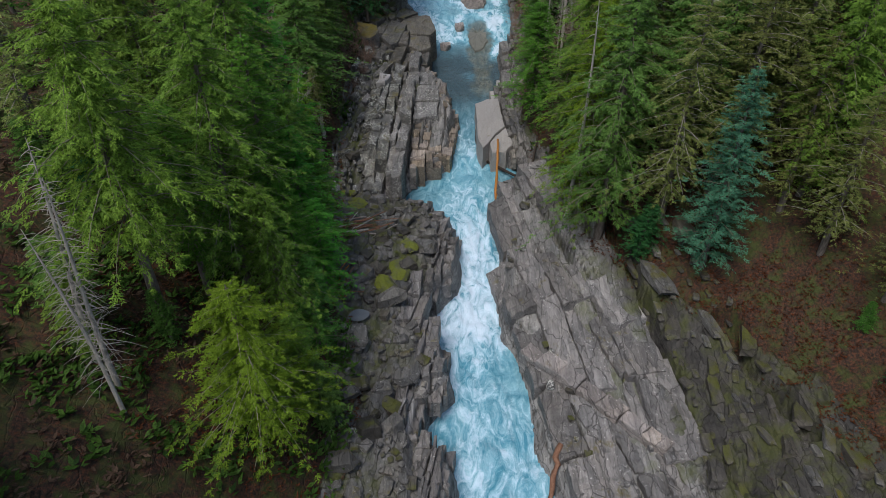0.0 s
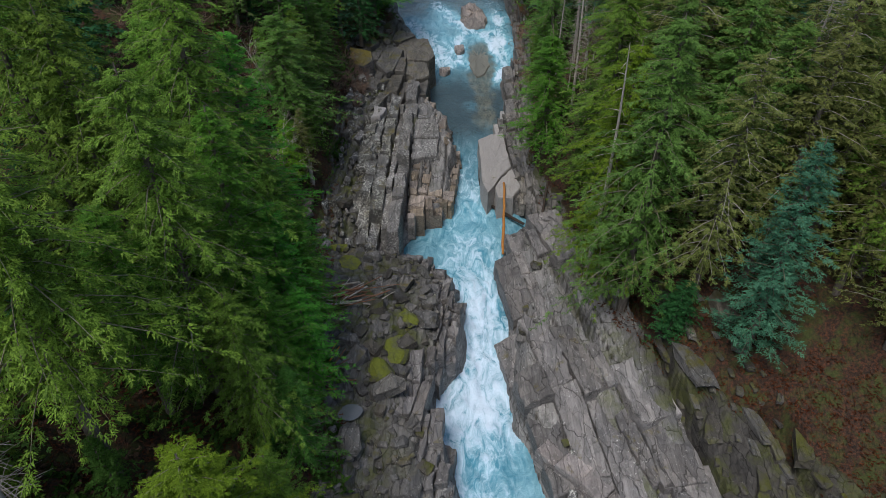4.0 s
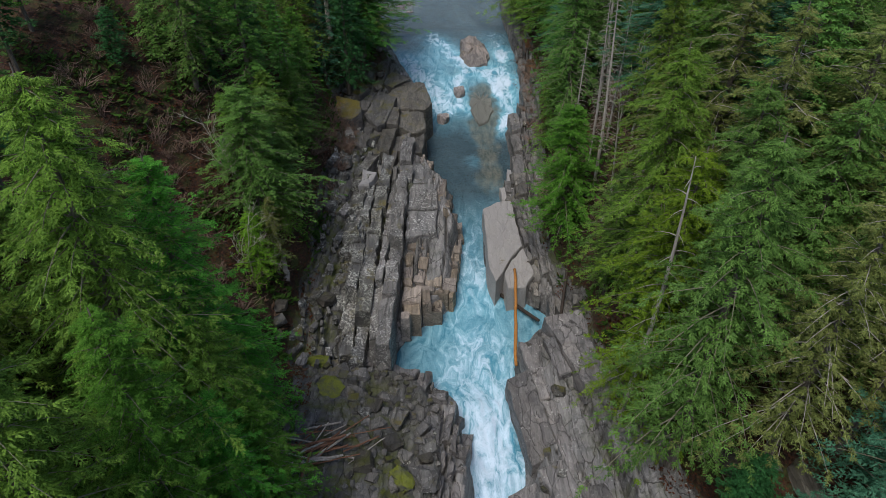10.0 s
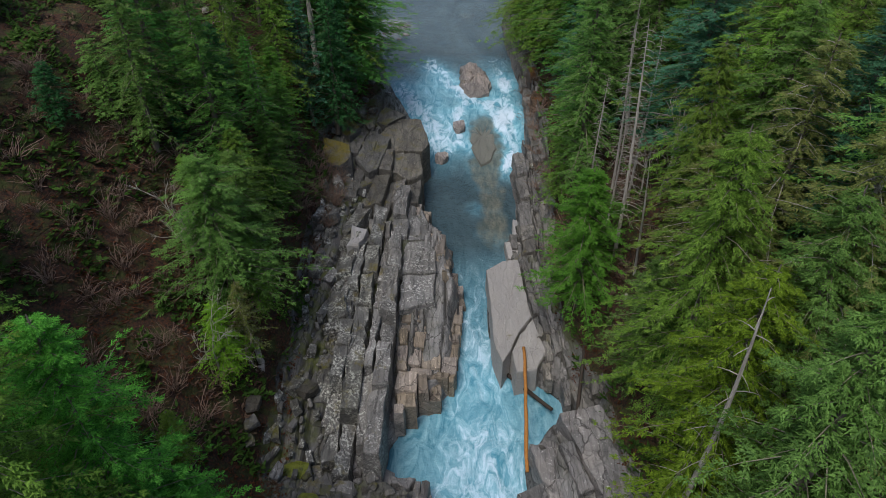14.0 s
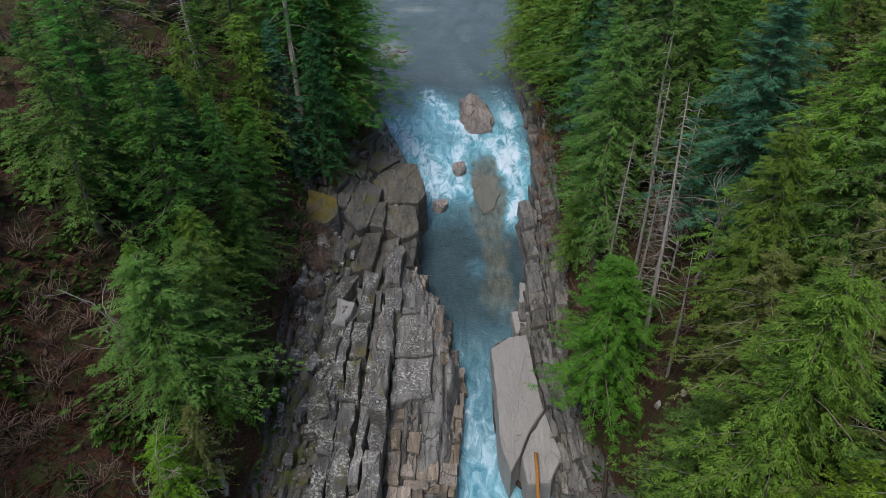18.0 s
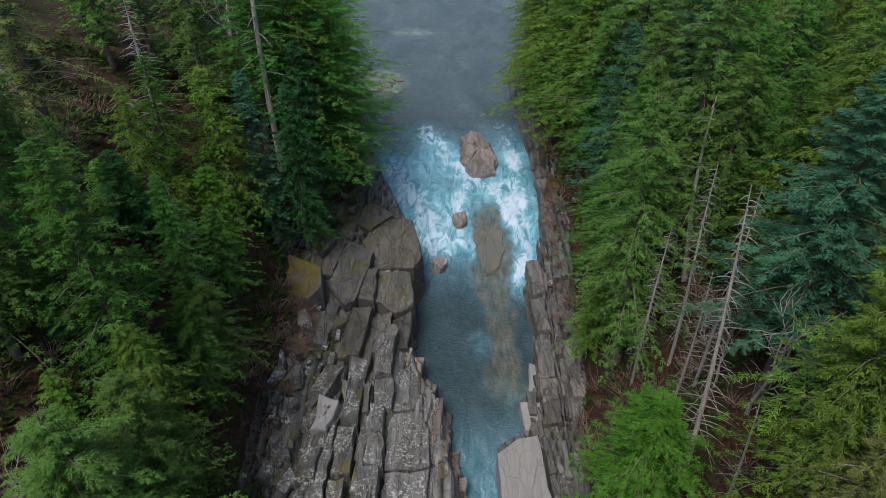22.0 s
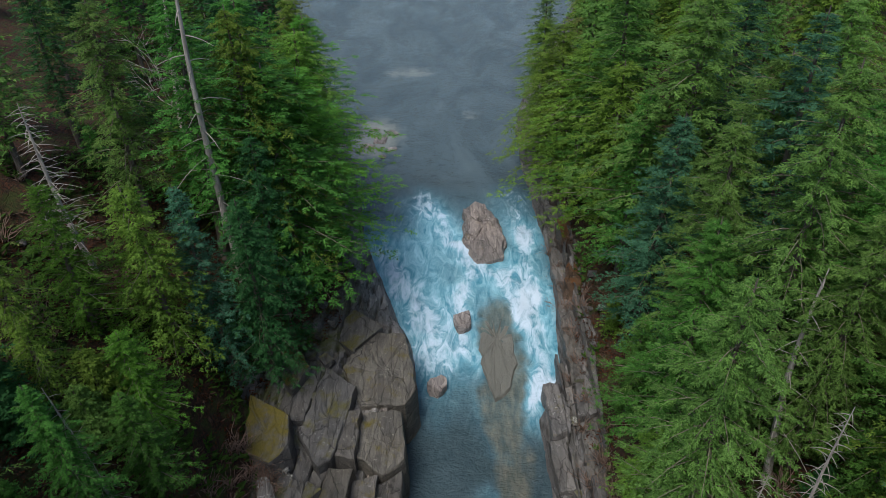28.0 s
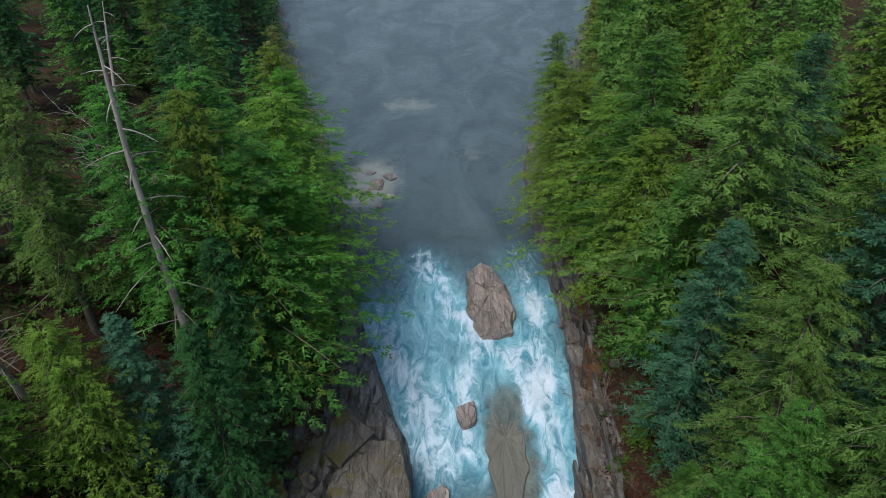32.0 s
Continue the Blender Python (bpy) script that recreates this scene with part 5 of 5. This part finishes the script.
for _ in range(2000):
    x, y, size = rng.uniform(-15.5, -9.4), rng.uniform(65, 106), 0.45 + 1.5 * rng.random() ** 2
    if x < table(BANK_L, y, 3) - 0.3 or any((x - a) ** 2 + (y - b) ** 2 < (0.45 * (size + c)) ** 2 for a, b, c in laid):
        continue
    laid.append((x, y, size))
    if len(laid) > 130:
        break
    ob = tagged(new("broken_block", BROKEN[len(laid) % 4]), "broken angular block spotted with white lichen", "boulder", "broken blocks on the upper bank")
    ob.matrix_basis = pose(x, y, floor_at(x, y) + 0.30 + 0.12 * size, rng.uniform(-18, 18), rng.uniform(-18, 18), rng.uniform(-25, 25)) @ Matrix.Diagonal((size * 0.42, size * rng.uniform(0.6, 1.1), size * 0.45, 1))
# low mossy blocks at the foot of the leaf-covered slope
laid = []
for _ in range(1500):
    y = rng.uniform(24, 58)
    x, size = 17.6 - 0.11 * (y - 45) + rng.uniform(-0.5, 10.5) * (1 - (y - 24) / 45), 0.7 + 2.4 * rng.random() ** 1.8
    if any((x - a) ** 2 + (y - b) ** 2 < (0.5 * (size + c)) ** 2 for a, b, c in laid):
        continue
    laid.append((x, y, size))
    if len(laid) > 110:
        break
    ob = tagged(new("mossy_block", RUBBLE[(0, 2, 4)[len(laid) % 3]]), "low dark block grown with moss under the slope", "boulder", "mossy blocks under the slope")
    ob.matrix_basis = pose(x, y, floor_at(x, y) + 0.04 * size, rng.uniform(-8, 8), rng.uniform(-8, 8), rng.uniform(-25, 15)) @ Matrix.Diagonal((size * 0.4, size * rng.uniform(0.6, 1.2), size * 0.22, 1))
# pale stones among the trees
for n, (x, y, q) in enumerate(((-29.7, 114.2, 0.8), (-28.2, 112.4, 0.6), (-30.6, 112.0, 0.5), (13.6, 77.5, 0.5), (14.4, 76.2, 0.4))):
    boulder(x, y, ground_at(x, y) + 0.2, (q, q * 1.2, q), 40 * n, 50 + n, ROCK_PALE, "pale stone lying on the forest floor", "stone")
# the flat slab by the chute
rng = np.random.default_rng(5)
slab = tagged(new("rock_slab"), "large flat pale pinkish-grey rock slab beside the chute", "rock slab")
slab.location = (5.2, 85, 0)
for outline, z0, sx, sy in ((((2.9, 91.0), (3.0, 87.0), (3.1, 80.1), (3.7, 77.6), (4.6, 79.3), (5.5, 81.4), (7.0, 83.7), (6.4, 92.7), (4.7, 92.4)), 2.5, 0.03, 0.02),
                            (((4.7, 79.2), (4.9, 76.6), (6.8, 77.0), (7.9, 79.2), (7.1, 83.5), (5.6, 81.3)), 2.3, -0.05, 0.03),
                            (((5.5, 93.8), (7.4, 93.1), (7.1, 96.9), (5.3, 96.8)), 2.0, 0.0, 0.0),
                            (((6.2, 97.2), (7.3, 97.0), (7.2, 101.5), (6.7, 101.8)), 1.8, 0.0, 0.0)):
    part("slab_block", poly_block(outline, z0, (sx, sy), 3.2, 0.10, tuple(slab.location), ROCK_SMOOTH, rng, 0.025), slab)
# a small rock pool in a hollow
pool_x, pool_y = -8.6, 42.0
a = np.linspace(0, 2 * np.pi, 20, endpoint=False)
ring = np.stack([np.cos(a) * (0.95 + 0.12 * np.sin(2 * a)), np.sin(a) * 0.8, 0 * a], 1)
pool = mesh_from("rock_pool", np.concatenate([[(0, 0, 0)], ring]), [(0, 1 + n, 1 + (n + 1) % 20) for n in range(20)], POOL)
ob = tagged(new("rock_pool", pool), "still grey rain pool in a rock hollow", "puddle", kind="structure")
ob.location = (pool_x, pool_y, max(floor_at(pool_x + dx, pool_y + dy) for dx in (-0.7, 0, 0.7) for dy in (-0.6, 0, 0.6)) + 0.03)
# loose stones along the banks
STONES = [rock_mesh(40 + n, mat, 5, 0.2) for n, mat in enumerate((ROCK_LICHEN, ROCK_LOW, ROCK_MOSSY, ROCK_SPUR, ROCK_LOW))]
for n in range(170):
    y = rng.uniform(26, 128)
    left = rng.random() < 0.7
    d = rng.uniform(1.0, 11 if left else 4)
    x = table(EDGE_L, y) - d if left else table(EDGE_R, y) + d
    s = rng.uniform(0.15, 0.55) * (1.6 if rng.random() < 0.12 else 1)
    if 75 < y < 98 if not left else 66 < y < 101 and d < 9:
        continue
    ob = tagged(new("stone", STONES[n % 5]), "loose angular stone on the rock bank", "stone", "loose stones")
    z = floor_at(x, y) + (0.05 if left and y < 66 and d > 3.2 else 0.4)
    ob.matrix_basis = pose(x, y, z + 0.15 * s, rng.uniform(-20, 20), rng.uniform(-20, 20), rng.uniform(0, 360)) @ Matrix.Diagonal((s * 1.2, s, s * 0.7, 1))


# ---- logs and drift wood ----
def log(a, b, thick, material, label, seed=0, name="log"):
    rng = np.random.default_rng(seed)
    a, b = np.array(a, float), np.array(b, float)
    s = np.linspace(0, 1, 9)
    path = a + (b - a) * s[:, None] + rng.normal(0, thick * 0.12, (9, 3))
    radii = thick / 2 * (1.1 - 0.3 * s) * rng.uniform(0.93, 1.07, 9)
    radii[0] *= 0.8
    v, f = tube(path - a, radii, 9)
    me = mesh_from(name, v, f, material, True)
    bm = bmesh.new()
    bm.from_mesh(me)
    bmesh.ops.holes_fill(bm, edges=bm.edges)
    bm.to_mesh(me)
    bm.free()
    ob = tagged(new(name, me), label, "log")
    ob.location = a
    return ob


log((5.0, 67.2, 0.9), (5.85, 79.2, 2.85), 0.34, LOG_ORANGE, "long barkless orange log leaning on the flat slab", 1)
log((4.4, 78.6, -0.3), (8.0, 74.0, 0.1), 0.42, LOG_DARK, "wet black log lying in the side pool", 2)
log((8.6, 32.0, 0.5), (7.4, 27.5, -0.8), 0.5, LOG_RED, "brown drift log at the water's edge", 3)
rng = np.random.default_rng(8)
for n in range(34):
    x, y = -10.6 + rng.normal(0, 1.5), 55.2 + rng.normal(0, 0.9)
    a = radians(rng.normal(25, 22))
    ln = rng.uniform(1.5, 4.5)
    z = floor_at(x, y) + 0.35 + 0.02 * n
    dz = rng.normal(0, 0.2)
    log((x - math.cos(a) * ln / 2, y - math.sin(a) * ln / 2, z - dz), (x + math.cos(a) * ln / 2, y + math.sin(a) * ln / 2, z + dz), rng.uniform(0.07, 0.24), LOG_RED if n % 3 else DEAD, "reddish-brown piece of drift wood in a jam", 20 + n, "drift_wood")
for n in range(16):
    x, y = -10.8 + rng.normal(0, 0.7), 45.0 + rng.normal(0, 1.2)
    a = radians(rng.normal(50, 40))
    ln = rng.uniform(0.8, 2.4)
    z = floor_at(x, y) + 0.2 + 0.03 * n
    log((x, y, z), (x + math.cos(a) * ln, y + math.sin(a) * ln, z + rng.normal(0, 0.15)), rng.uniform(0.06, 0.16), LOG_ORANGE if n % 2 else LOG_RED, "splintered orange drift wood", 60 + n, "drift_wood")
log((-16.9, 73.6, floor_at(-16.9, 73.6) - 0.2), (-17.0, 74.3, floor_at(-16.9, 73.6) + 3.0), 0.5, DEAD, "pale broken tree stump on the bank", 90, "stump")
log((-19.0, 72.9, floor_at(-19, 72.9) - 0.2), (-19.1, 73.4, floor_at(-19, 72.9) + 2.4), 0.22, DEAD, "thin pale broken stump", 91, "stump")
log((9.6, 71.5, 1.2), (12.2, 83.5, 7.4), 0.3, LOG_DARK, "dark fallen trunk leaning on the mossy bank", 92)
